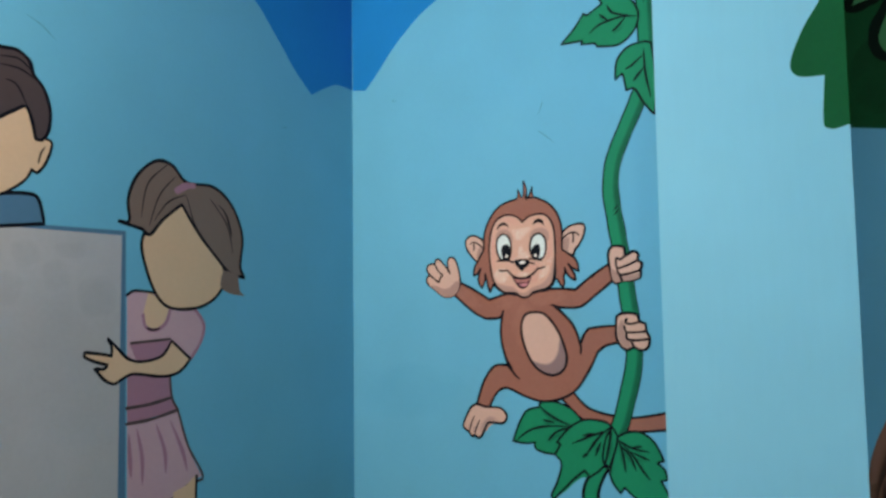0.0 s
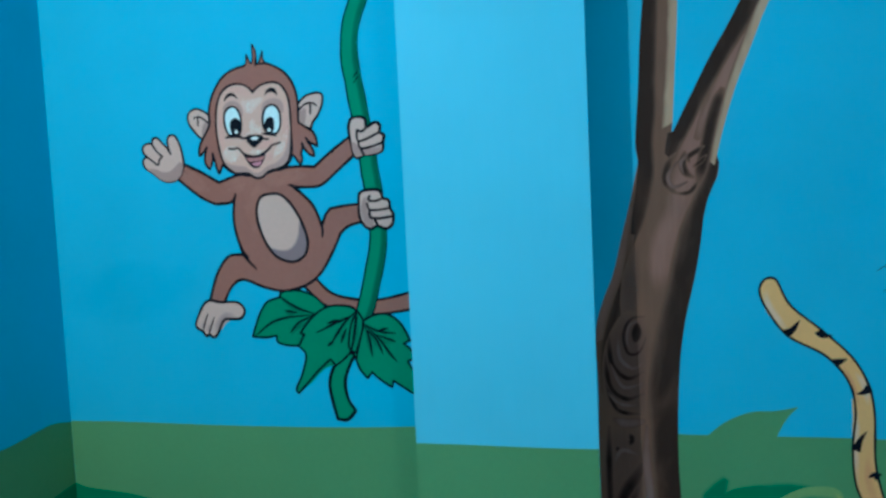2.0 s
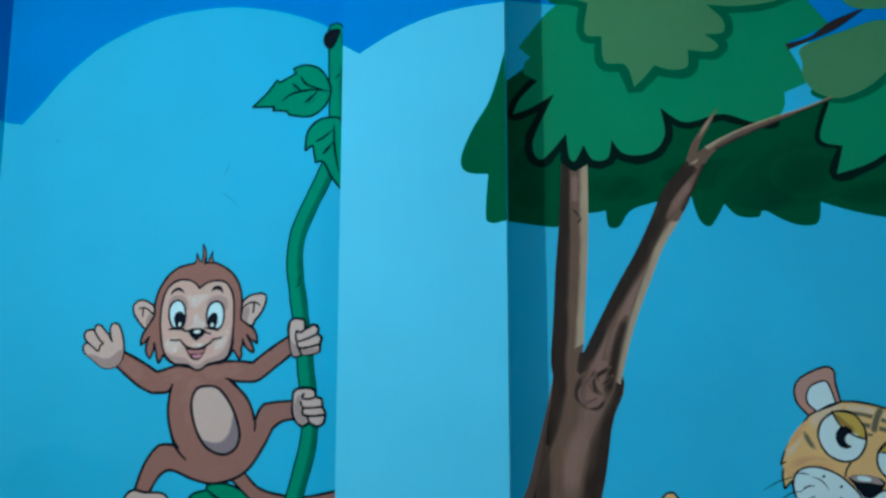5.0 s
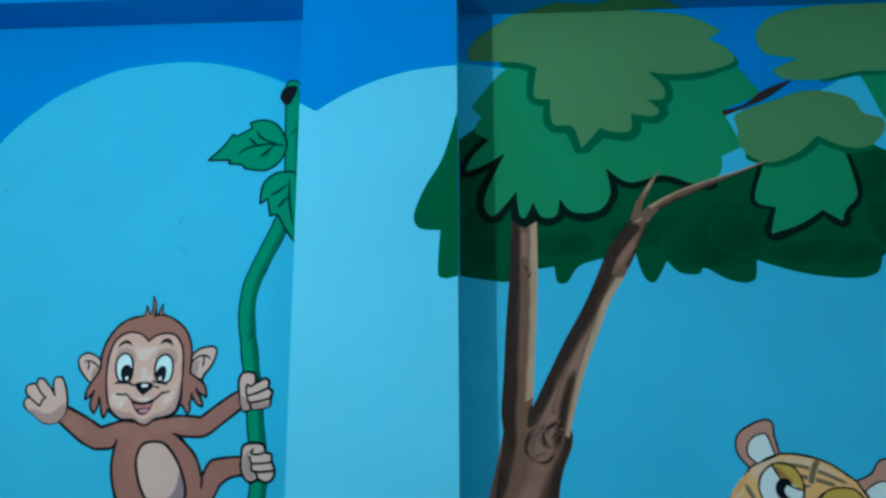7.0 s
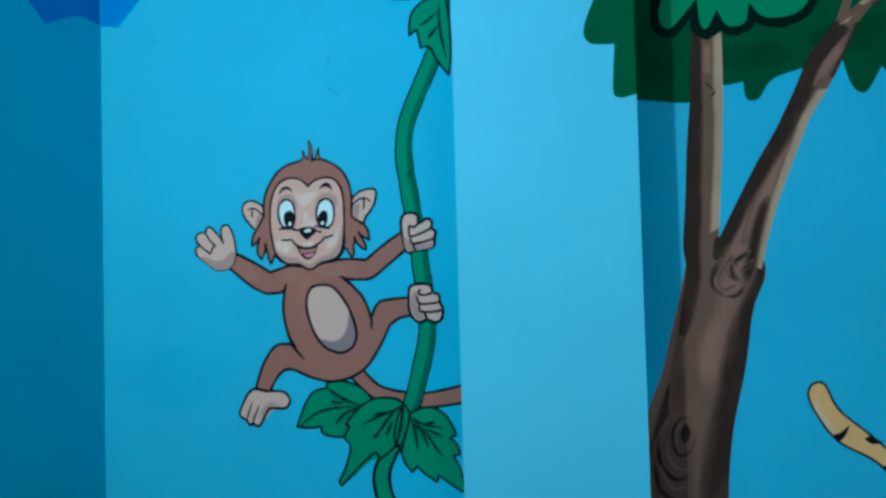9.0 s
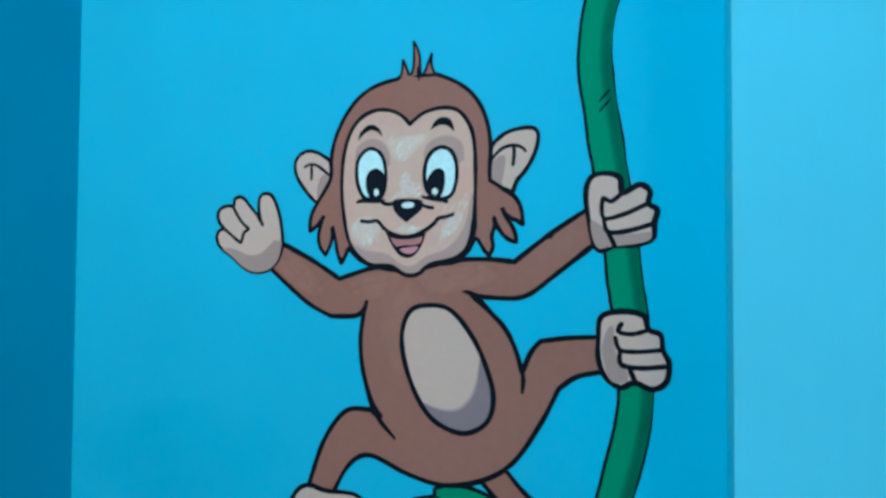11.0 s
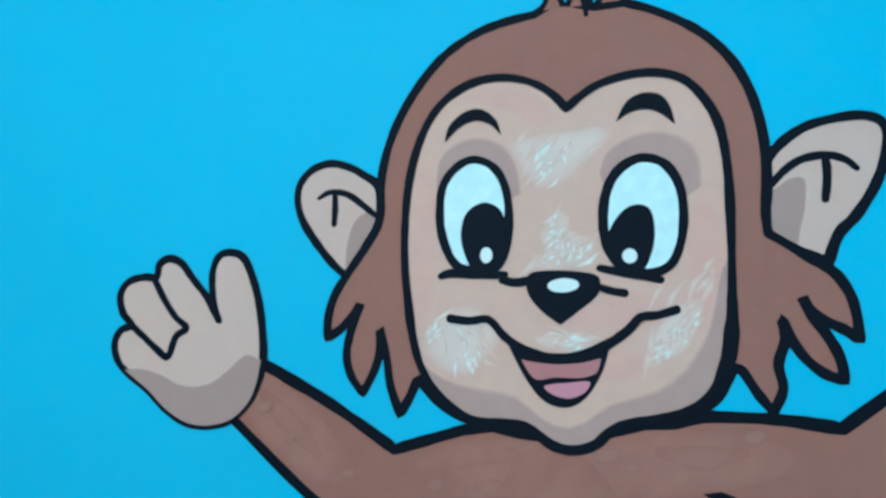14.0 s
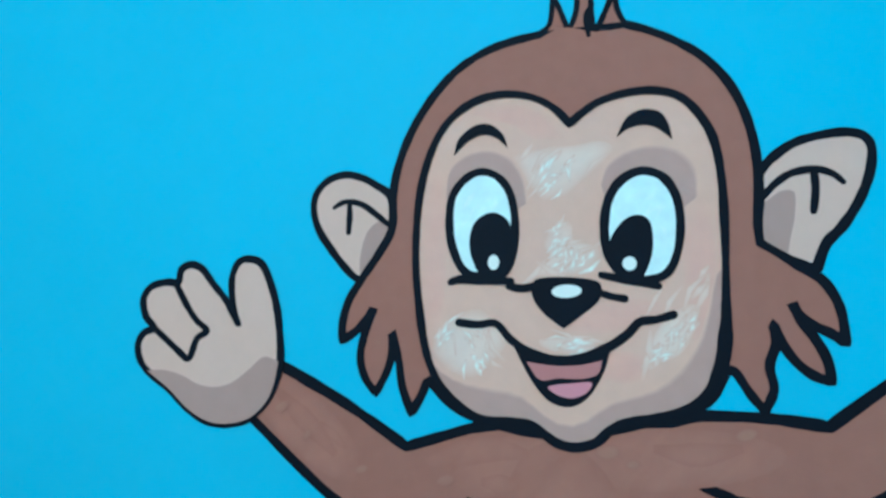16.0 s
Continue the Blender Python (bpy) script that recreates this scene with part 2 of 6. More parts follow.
KNOTRING = over(KNOTBASE, "knot_pale_mark", (0.2390, 0.1351, 0.1035), rag=0.5, soft=0.5, most=0.8, scale=24.0, turn=0.1)
PINKISH = over(ORANGE, "pinkish_orange_shade", (0.7296, 0.2983, 0.1232), rag=0.3, soft=0.7, most=0.7, scale=20.0)
UMBER = over(YELLOW, "umber_mark", (0.2224, 0.0996, 0.0327), rag=0.3, soft=0.6, most=0.8, scale=30.0)
SOLE = over(PALE, "warm_grey_mark", (0.3828, 0.2557, 0.2283), rag=0.2, soft=0.5, most=0.8, scale=20.0)


# ---- building helpers ----
def box(bm, x0, x1, y0, y1, z0, z1):
    v = [bm.verts.new((x, y, z)) for x in (x0, x1) for y in (y0, y1) for z in (z0, z1)]
    for a in ((0, 1, 3, 2), (4, 6, 7, 5), (0, 4, 5, 1), (2, 3, 7, 6), (0, 2, 6, 4), (1, 5, 7, 3)):
        bm.faces.new([v[i] for i in a])


def solid(name, boxes, mat, label, category, bevel=0.0):
    """A piece of the setting out of boxes that butt on one another."""
    bm = bmesh.new()
    for b in boxes:
        box(bm, *b)
    if bevel:
        bmesh.ops.bevel(bm, geom=[e for e in bm.edges], offset=bevel, segments=2, affect="EDGES", profile=0.6)
    bmesh.ops.recalc_face_normals(bm, faces=bm.faces[:])
    mesh = bpy.data.meshes.new(name)
    bm.to_mesh(mesh)
    bm.free()
    mesh.materials.append(mat)
    return tagged(new(name, mesh), label, category, kind="structure")


def curve(points, closed=True, steps=7):
    """A smooth line through points (u, v); (u, v, 1) is a sharp corner."""
    pts = [Vector(p[:2]) for p in points]
    sharp = [len(p) > 2 for p in points]
    n = len(pts)
    if closed and any(sharp):
        k = sharp.index(True)
        pts, sharp = pts[k:] + pts[:k] + [pts[k]], sharp[k:] + sharp[:k] + [True]
    elif closed:
        pts, sharp = pts + [pts[0]], sharp + [False]
    loop = closed and not any(sharp)
    out, m = [], len(pts)
    for i in range(m - 1):
        b, c = pts[i], pts[i + 1]
        if loop:
            a, d = pts[i - 1] if i else pts[m - 2], pts[i + 2] if i + 2 < m else pts[1]
        else:
            a = b + (b - c) * 0.3 if i == 0 or sharp[i] else pts[i - 1]
            d = c + (c - b) * 0.3 if i + 2 >= m or sharp[i + 1] else pts[i + 2]
        t1, t2 = (c - a) * 0.5, (d - b) * 0.5
        reach = (c - b).length * 1.2
        t1, t2 = [t * min(1, reach / max(t.length, 1e-9)) for t in (t1, t2)]
        for s in range(steps):
            f = s / steps
            h = 2 * f ** 3 - 3 * f ** 2 + 1, f ** 3 - 2 * f ** 2 + f, -2 * f ** 3 + 3 * f ** 2, f ** 3 - f ** 2
            out.append(b * h[0] + t1 * h[1] + c * h[2] + t2 * h[3])
    if not closed:
        out.append(pts[-1])
    return out


def even(line, n=28):
    """A line as n points at even steps."""
    pts = line if isinstance(line[0], Vector) else curve(line, closed=False)
    run = [0.0]
    for a, b in zip(pts, pts[1:]):
        run.append(run[-1] + (b - a).length)
    out, j = [], 0
    for i in range(n):
        s = run[-1] * i / (n - 1)
        while j < len(pts) - 2 and run[j + 1] < s:
            j += 1
        out.append(pts[j].lerp(pts[j + 1], min(1.0, (s - run[j]) / max(run[j + 1] - run[j], 1e-9))))
    return out


def oval(u, v, ru, rv, turn=0.0, n=40):
    c, s = math.cos(radians(turn)), math.sin(radians(turn))
    ring = [(ru * math.cos(2 * math.pi * i / n), rv * math.sin(2 * math.pi * i / n)) for i in range(n)]
    return [Vector((u + a * c - b * s, v + a * s + b * c)) for a, b in ring]


def inside(q, ring):
    """Whether a point lies within a closed line."""
    odd = False
    for a, b in zip(ring, ring[1:] + ring[:1]):
        if (a.y > q.y) != (b.y > q.y) and q.x < a.x + (b.x - a.x) * (q.y - a.y) / (b.y - a.y):
            odd = not odd
    return odd


COAT = 0.000005   # one coat of paint
SIDES = {
    "north": lambda u, v, h: (u, -h, v),
    "pilaster": lambda u, v, h: (u, -DEPTH - h, v),
    "west": lambda u, v, h: (h, u, v),
}


class Paint:
    """Coats of paint on one side of the room, gathered into one mesh."""

    def __init__(self, side, level=0.3):
        self.at, self.height = SIDES[side], level * 0.00006
        self.verts, self.faces, self.slots, self.mats, self.cover = [], [], [], [], []

    def slot(self, mat):
        if mat not in self.mats:
            self.mats.append(mat)
        return self.mats.index(mat)

    def level(self, steps):
        self.height = steps * 0.00006
        return self

    def fill(self, mat, outline, closed=True):
        ring = outline if isinstance(outline[0], Vector) else curve(outline)
        k = len(self.verts)
        self.height += COAT
        self.verts += [self.at(p.x, p.y, self.height) for p in ring]
        self.faces.append(tuple(range(k, k + len(ring))))
        self.slots.append(self.slot(mat))
        return self

    def stroke(self, mat, line, width, closed=False, taper=0.0, seed=0.0, uneven=0.22):
        path = line if isinstance(line[0], Vector) else curve(line, closed)
        n, k = len(path), len(self.verts)
        self.height += COAT
        for i, p in enumerate(path):
            a, b = (path[i - 1], path[(i + 1) % n]) if closed else (path[max(i - 1, 0)], path[min(i + 1, n - 1)])
            d = (b - a).normalized() if (b - a).length > 1e-9 else Vector((1, 0))
            f = i / max(n - 1, 1)
            w = 0.5 * width * (1 + uneven * (noise.noise((p.x * 22, p.y * 22, seed)) + 0.6 * noise.noise((p.x * 130, p.y * 130, seed + 4))))
            w *= 1 - taper * max(0, abs(2 * f - 1)) ** 2
            side = Vector((-d.y, d.x)) * w
            h = self.height + COAT * 0.15 * (i % 6)
            self.verts += [self.at(*(p + side), h), self.at(*(p - side), h)]
        if not closed and taper < 0.5 and n > 2:
            for i, j in ((0, 1), (n - 1, n - 2)):
                end, d = path[i], (path[i] - path[j]).normalized()
                r = (Vector(self.verts[k + 2 * i]) - Vector(self.verts[k + 2 * i + 1])).length * 0.5
                m = len(self.verts)
                for a in range(9):
                    turn = math.pi * (a / 8 - 0.5)
                    q = end + d * r * math.cos(turn) + Vector((-d.y, d.x)) * r * math.sin(turn)
                    self.verts.append(self.at(q.x, q.y, self.height))
                self.faces.append(tuple(range(m, m + 9)))
                self.slots.append(self.slot(mat))
        for i in range(n if closed else n - 1):
            j = (i + 1) % n
            self.faces.append((k + 2 * i, k + 2 * i + 1, k + 2 * j + 1, k + 2 * j))
            self.slots.append(self.slot(mat))
        return self

    def shape(self, mat, outline, width=0.006, line=None):
        """A filled shape with a dark line round it."""
        ring = outline if isinstance(outline[0], Vector) else curve(outline)
        return self.fill(mat, ring).stroke(line or LINE, ring, width, closed=True)

    def rows(self, mat, lines, covers):
        """Paint between lines of equally many points, its cover given line by line (or point by point)."""
        k, n = len(self.verts), len(lines[0])
        self.cover += [0.0] * (k - len(self.cover))
        self.height += COAT
        for line, c in zip(lines, covers):
            self.verts += [self.at(p.x, p.y, self.height) for p in line]
            self.cover += c if isinstance(c, list) else [c] * n
        for a in range(len(lines) - 1):
            for i in range(n - 1):
                q = k + a * n + i
                self.faces.append((q, q + n, q + n + 1, q + 1))
                self.slots.append(self.slot(mat))
        return self

    def band(self, mat, edge, inner, covers=(1.0, 0.95, 0.8, 0.45, 0.0)):
        """Paint from a firm edge that thins out towards an inner line."""
        a, b = even(edge), even(inner)
        m = len(covers) - 1
        return self.rows(mat, [[p.lerp(q, k / m) for p, q in zip(a, b)] for k in range(m + 1)], covers)

    def ribbon(self, mat, line, width, ends=0.12):
        """A soft stroke, thin at both rims and both ends."""
        path = line if len(line) > 40 else even(line)
        n = len(path)
        fade = [min(1.0, i / (ends * n + 0.01), (n - 1 - i) / (ends * n + 0.01)) for i in range(n)]
        side = []
        for i in range(n):
            d = (path[min(i + 1, n - 1)] - path[max(i - 1, 0)]).normalized()
            side.append(Vector((-d.y, d.x)) * width * 0.5)
        across = (-1.0, -0.5, 0.0, 0.5, 1.0)
        return self.rows(mat, [[p + s * (w * (0.35 + 0.65 * f)) for p, s, f in zip(path, side, fade)] for w in across],
                         [[c * f for f in fade] for c in (0.0, 0.8, 1.0, 0.8, 0.0)])

    def blot(self, mat, outline, covers=(0.0, 0.6, 0.9, 1.0), reach=(0.0, 0.2, 0.45, 1.0)):
        """A patch that thins out towards its own outline."""
        ring = outline if isinstance(outline[0], Vector) else curve(outline)
        ring = ring + [ring[0]]
        mid = sum(ring, Vector((0, 0))) / len(ring)
        return self.rows(mat, [[p.lerp(mid, r) for p in ring] for r in reach], covers)

    def softened(self, mat, thin, outline, width):
        """A filled shape whose rim is brushed out over the coat below."""
        ring = curve(outline)
        self.fill(mat, ring)
        path = even(ring + [ring[0]], 120)
        turn = 1.0 if sum(a.cross(b) for a, b in zip(path, path[1:])) > 0 else -1.0
        out = []
        for i in range(120):
            d = (path[(i + 1) % 119] - path[i - 1 if i else 118]).normalized()
            out.append(Vector((d.y, -d.x)) * turn * width)
        return self.rows(thin, [[q + o * w for q, o in zip(path, out)] for w in (-0.1, 0.35, 1.0)], (1.0, 0.6, 0.0))

    def make(self, name, parent=None):
        base = Vector(parent.location) if parent else Vector([sum(v[i] for v in self.verts) / len(self.verts) for i in range(3)])
        mesh = bpy.data.meshes.new(name)
        mesh.from_pydata([tuple(Vector(v) - base) for v in self.verts], [], self.faces)
        for m in self.mats:
            mesh.materials.append(m)
        mesh.polygons.foreach_set("material_index", self.slots)
        mesh.update()
        if self.cover:
            cover = mesh.attributes.new("cover", "FLOAT", "POINT")
            cover.data.foreach_set("value", [0.0] * (len(self.verts) - len(self.cover)) + self.cover)
        ob = new(name, mesh)
        if parent:
            ob.parent = parent
        else:
            ob.location = base
        return ob


class Motif(Paint):
    """A painted motif: an Empty on the wall, and each coat a flat part under it."""

    weight = 1.1   # of black lines
    gathering = False

    def flush(self, name, parent=None):
        ob = self.make(name, self.base)
        if parent:
            ob.parent = parent
        self.verts, self.faces, self.slots, self.mats, self.cover = [], [], [], [], []
        return ob

    def fill(self, mat, outline, closed=True):
        Paint.fill(self, mat, outline)
        self.last = self.flush(mat.name.replace("_paint", "").replace("_strokes", "") + "_patch")
        return self

    def stroke(self, mat, line, width, closed=False, taper=0.0, seed=0.0, parent=None):
        Paint.stroke(self, mat, line, width * (self.weight if mat is LINE else 1.0), closed, taper, seed)
        self.flush("outline" if parent else mat.name.replace("_paint", "").replace("_line", "") + "_line", parent)
        return self

    def shape(self, mat, outline, width=0.006, line=None):
        ring = outline if isinstance(outline[0], Vector) else curve(outline)
        self.fill(mat, ring)
        return self.stroke(line or LINE, ring, width, closed=True, parent=self.last)

    def rows(self, mat, lines, covers):
        Paint.rows(self, mat, lines, covers)
        if not self.gathering:
            self.flush(mat.name.split(".")[0])
        return self

    def scumble(self, mat, outline, n, length, width, lean, seed):
        """Short curved brush marks strewn over a patch, gathered into one mesh."""
        ring, luck, marks = curve(outline), random.Random(seed), 0
        low = Vector([min(q[i] for q in ring) for i in range(2)])
        high = Vector([max(q[i] for q in ring) for i in range(2)])
        self.gathering = True
        while marks < n:
            mid = Vector([luck.uniform(a, b) for a, b in zip(low, high)])
            if not inside(mid, ring):
                continue
            turn, reach, bow = lean + luck.gauss(0, 0.28), 0.5 * length * luck.uniform(0.5, 1.3), luck.uniform(-0.3, 0.3)
            d = Vector((math.cos(turn), math.sin(turn))) * reach
            self.ribbon(mat, [mid - d, mid + Vector((-d.y, d.x)) * bow, mid + d], width * luck.uniform(0.5, 1.2), 0.5)
            marks += 1
        self.gathering = False
        tagged(self.flush(mat.name.split(".")[0]), kind="stuff")
        return self

    def wedge(self, line, width, ring):
        """A black stripe, broad where it leaves the outline and pointed inside."""
        path = even(line, 14)
        near = [min((q - r).length for r in ring) for q in (path[0], path[-1])]
        path = even(path if near[0] <= near[1] else path[::-1], 16)[2:]
        sides = []
        for i, q in enumerate(path):
            d = (path[min(i + 1, 13)] - path[max(i - 1, 0)]).normalized()
            sides.append(Vector((-d.y, d.x)) * width * 0.5 * (1 - i / 13) ** 0.8)
        return self.fill(LINE, [q + w for q, w in zip(path, sides)] + [q - w for q, w in zip(path, sides)][::-1])

    def dabs(self, mat, u, v, ru, rv, turn=0.0):
        """A patch of dry brushwork that thins out towards its rim."""
        return self.blot(mat, oval(u, v, ru, rv, turn, 24))


def thing(name, place, label, category, group=""):
    ob = new(name)
    ob.location, ob.empty_display_size = place, 0.1
    return tagged(ob, label, category, group)


def motif(side, place, label, level, name="painted_motif", group=""):
    made = Motif(side, level)
    made.base = thing(name, place, label, "mural", group)
    return made


# ---- the room ----
solid("floor", [(-WALL, ROOM_X + WALL, ROOM_Y - WALL, 0.4, -0.15, 0.0)], TILE, "plain grey floor of the painted room", "floor")
solid("ceiling", [(-WALL, ROOM_X + WALL, ROOM_Y - WALL, WALL, ROOM_Z, ROOM_Z + 0.15)], CEIL, "plain white painted ceiling above the murals", "ceiling")
solid("wall_north", [(0, ROOM_X, 0, WALL, 0, ROOM_Z)], SKY, "sky-blue plastered wall carrying a jungle mural", "wall")
solid("wall_west", [(-WALL, 0, ROOM_Y - WALL, WALL, 0, ROOM_Z)], SKY, "sky-blue plastered side wall with painted figures", "wall")
solid("wall_east", [(ROOM_X, ROOM_X + WALL, ROOM_Y - WALL, WALL, 0, ROOM_Z)], PLAIN, "plain light blue wall closing the room", "wall")
solid("wall_south", [(0, ROOM_X, ROOM_Y - WALL, ROOM_Y, 0, ROOM_Z)], PLAIN, "plain light blue wall behind the camera", "wall")
solid("beam", [(0, ROOM_X, -DEPTH, 0, SOFFIT, ROOM_Z)], DEEP, "deep blue painted beam under the ceiling", "beam", 0.003)
solid("pilaster", [(PX0, PX1, -DEPTH, 0, 0, SOFFIT)], COLUMN, "light sky-blue plastered pilaster standing out from the wall", "pilaster")

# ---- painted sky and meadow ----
# lightened sheet of the wall's own blue, standing in for stronger light
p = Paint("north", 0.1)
p.fill(LIGHTENED_SKY, [(PX1, 0, 1), (ROOM_X, 0, 1), (ROOM_X, SOFFIT, 1), (PX1, SOFFIT, 1)])
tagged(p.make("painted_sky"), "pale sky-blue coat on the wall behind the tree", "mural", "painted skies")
p = Paint("north")
p.fill(DEEP, [(0.0, SOFFIT, 1), (0.002, 2.167, 1) , (0.061, 2.157, 1), (0.121, 2.220), (0.181, 2.290) , (0.240, 2.345), (0.334, 2.414), (0.494, 2.484), (0.640, 2.509), (0.778, 2.511), (0.917, 2.486), (1.047, 2.439), (1.105, 2.394, 1), (PX0, SOFFIT, 1)])
tagged(p.make("painted_sky"), "deep blue scalloped sky painted along the wall top", "mural", "painted skies")
p = Paint("north")
p.fill(DEEP, [(PX1, SOFFIT, 1), (1.601, 2.487, 1), (1.777, 2.457), (2.121, 2.382), (2.336, 2.284), (2.430, 2.309, 1), (2.506, 2.316), (2.626, 2.341), (2.723, 2.384), (2.771, 2.414), (2.824, 2.396), (2.865, 2.325, 1), (2.98, 2.30), (3.3, 2.42), (ROOM_X, 2.30, 1), (ROOM_X, SOFFIT, 1)])
tagged(p.make("painted_sky"), "deep blue scalloped sky painted behind the tree crown", "mural", "painted skies")
p = Paint("pilaster")
p.fill(DEEP, [(PX0, SOFFIT, 1), (PX0, 2.302, 1), (1.196, 2.274, 1), (1.279, 2.324), (1.377, 2.366), (1.483, 2.393), (PX1, 2.405, 1), (PX1, SOFFIT, 1)])
tagged(p.make("painted_sky"), "deep blue scalloped sky painted on the pilaster", "mural", "painted skies")
p = Paint("west")
p.fill(DEEP, [(0.0, ROOM_Z, 1), (0.001, 2.169, 1), (-0.087, 2.167), (-0.149, 2.142), (-0.231, 2.096, 1), (-0.320, 2.163), (-0.403, 2.246), (-0.55, 2.36), (-0.9, 2.42), (-1.3, 2.36), (-1.75, 2.10, 1), (-2.2, 2.40), (-2.8, 2.40), (-3.4, 2.10, 1), (-4.2, 2.35, 1), (-4.2, ROOM_Z, 1)])
tagged(p.make("painted_sky"), "deep blue scalloped sky painted on the side wall", "mural", "painted skies")

p = motif("north", (0.55, 0, 0), "green meadow band painted along the wall foot", 0.3, "painted_meadow", "painted meadows")
p.fill(GRASS, [(0, 0, 1), (0, 0.672, 1), (0.187, 0.673), (0.542, 0.668), (0.886, 0.669), (1.112, 0.676, 1), (PX0, 0.672, 1), (PX0, 0, 1)])
p.fill(MOSS, [(0, 0, 1), (0, 0.475, 1), (0.042, 0.462), (0.187, 0.448), (0.364, 0.417), (0.540, 0.395), (0.664, 0.404), (0.755, 0.438), (0.842, 0.440), (0.926, 0.427), (1.011, 0.433), (PX0, 0.488, 1), (PX0, 0, 1)])
p = motif("north", (2.6, 0, 0), "green meadow with a pointed grass tuft painted on blue wall", 0.3, "painted_meadow", "painted meadows")
p.fill(GRASS, [(PX1, 0, 1), (PX1, 0.68, 1), (1.805, 0.670), (1.872, 0.669), (2.037, 0.669), (2.192, 0.669), (2.346, 0.667), (2.9, 0.69), (ROOM_X, 0.68, 1), (ROOM_X, 0, 1)])
p.fill(GRASS, [(1.872, 0.666, 1), (1.918, 0.704), (1.978, 0.730), (2.036, 0.734), (2.089, 0.745, 1), (2.061, 0.712), (2.037, 0.666, 1)])
p = motif("pilaster", (1.375, -DEPTH, 0), "green meadow band painted round the pilaster foot", 0.3, "painted_meadow", "painted meadows")
p.fill(GRASS, [(PX0, 0, 1), (PX0, 0.684, 1), (1.275, 0.683), (1.467, 0.680), (PX1, 0.680, 1), (PX1, 0, 1)])
p.fill(MOSS, [(PX0, 0, 1), (PX0, 0.468, 1), (1.224, 0.465), (1.285, 0.471), (1.331, 0.472), (1.375, 0.458), (1.419, 0.446), (1.480, 0.462), (1.554, 0.468), (PX1, 0.463, 1), (PX1, 0, 1)])
p = motif("west", (0, -2.0, 0), "green meadow band painted along the side wall foot", 0.3, "painted_meadow", "painted meadows")
p.fill(GRASS, [(0, 0, 1), (-0.001, 0.669, 1), (-0.084, 0.685), (-0.210, 0.674), (-0.349, 0.662), (-0.55, 0.60), (-1.2, 0.63), (-2.2, 0.60), (-4.2, 0.64, 1), (-4.2, 0, 1)])
p.fill(MOSS, [(0, 0, 1), (0, 0.475, 1), (-0.4, 0.44), (-0.9, 0.46), (-1.6, 0.42), (-2.6, 0.46), (-4.2, 0.44, 1), (-4.2, 0, 1)])

# ---- fine scratches in the wall paint ----
for side, mark in (
    ("north", [(0.758, 2.015), (0.752, 1.994), (0.742, 1.973)]),
    ("north", [(0.737, 1.919), (0.760, 1.905), (0.791, 1.876)]),
    ("north", [(0.179, 2.104), (0.196, 2.097)]),
    ("west", [(-1.205, 2.045), (-1.170, 2.031), (-1.140, 2.007)]),
    ("west", [(-0.374, 1.954), (-0.358, 1.956)]),
):
    p = Paint(side, 0.3)
    p.stroke(SCRATCH, mark, 0.0024, taper=0.7)
    tagged(p.make("wall_scratch"), "small grey scratch in the sky-blue wall paint", "scratch", "wall scratches")
p = Paint("north", 0.2)
p.blot(SMUDGE, oval(*(0.235, 1.067), 0.24, 0.10, 4))
tagged(p.make("wall_smudge"), "dull darker smudge on the sky-blue wall", "smudge")

# ---- painted vine ----
vine = thing("painted_vine", (1.05, 0, 0.68), "green climbing vine with jagged leaves painted on blue wall", "vine")
VINE = [(1.084, 2.418), (1.089, 2.268), (1.091, 2.141), (1.082, 2.034), (1.053, 1.955), (1.016, 1.878), (0.9805, 1.793), (0.9705, 1.723), (0.9735, 1.67), (0.9815, 1.614), (0.9915, 1.546), (1.008, 1.428), (1.012, 1.385), (1.019, 1.338), (1.027, 1.248), (1.023, 1.176), (1.003, 1.092), (0.9795, 1.01), (0.9595, 0.974)]
p = Paint("north", 0.6)
line = curve(VINE, closed=False, steps=9)
p.stroke(LINE, line, 0.053, uneven=0.06)
p.stroke(STEM, line, 0.043, uneven=0.06)
p.ribbon(STEMSHADE, even([q + Vector((0.011, 0)) for q in line], 60), 0.026, 0.02)
for u, v in ((1.090, 2.274), (1.096, 2.069), (0.983, 1.654), (0.983, 1.639)):
    p.stroke(LINE, [(u - 0.006, v - 0.010), (u + 0.010, v + 0.008)], 0.004, taper=0.6)
p.make("stem", vine)
p = Paint("north", 0.6)
p.shape(STEM, [(0.915, 0.885, 1), (0.877, 0.846), (0.860, 0.796), (0.868, 0.737), (0.879, 0.693, 1), (0.908, 0.692), (0.934, 0.718, 1), (0.913, 0.752), (0.907, 0.803), (0.925, 0.852), (0.943, 0.881, 1)], 0.010)
p.make("stem_stub", vine)
p = Paint("north", 1.2)
p.fill(LINE, [(1.044, 2.384), (1.052, 2.413), (1.075, 2.423), (1.096, 2.421), (1.094, 2.399), (1.077, 2.365), (1.060, 2.360)])
p.make("stem_knob", vine)


def vine_leaf(outline, veins, coat, folds=()):
    p = Paint("north", 0.3 * coat)
    ring = curve(outline)
    p.fill(LEAF, ring)
    for f in folds:
        p.ribbon(LEAF_SHADE, f, 0.030, 0.3)
    for v in veins:
        line = curve(v, closed=False)
        p.ribbon(LEAF_SHADE, [q + Vector((0.002, -0.004)) for q in line], 0.022, 0.4)
    for v in veins:
        p.stroke(LINE, v, 0.0074, taper=0.72)
    p.stroke(LINE, ring, 0.0066, closed=True)
    p.make("leaf", vine)


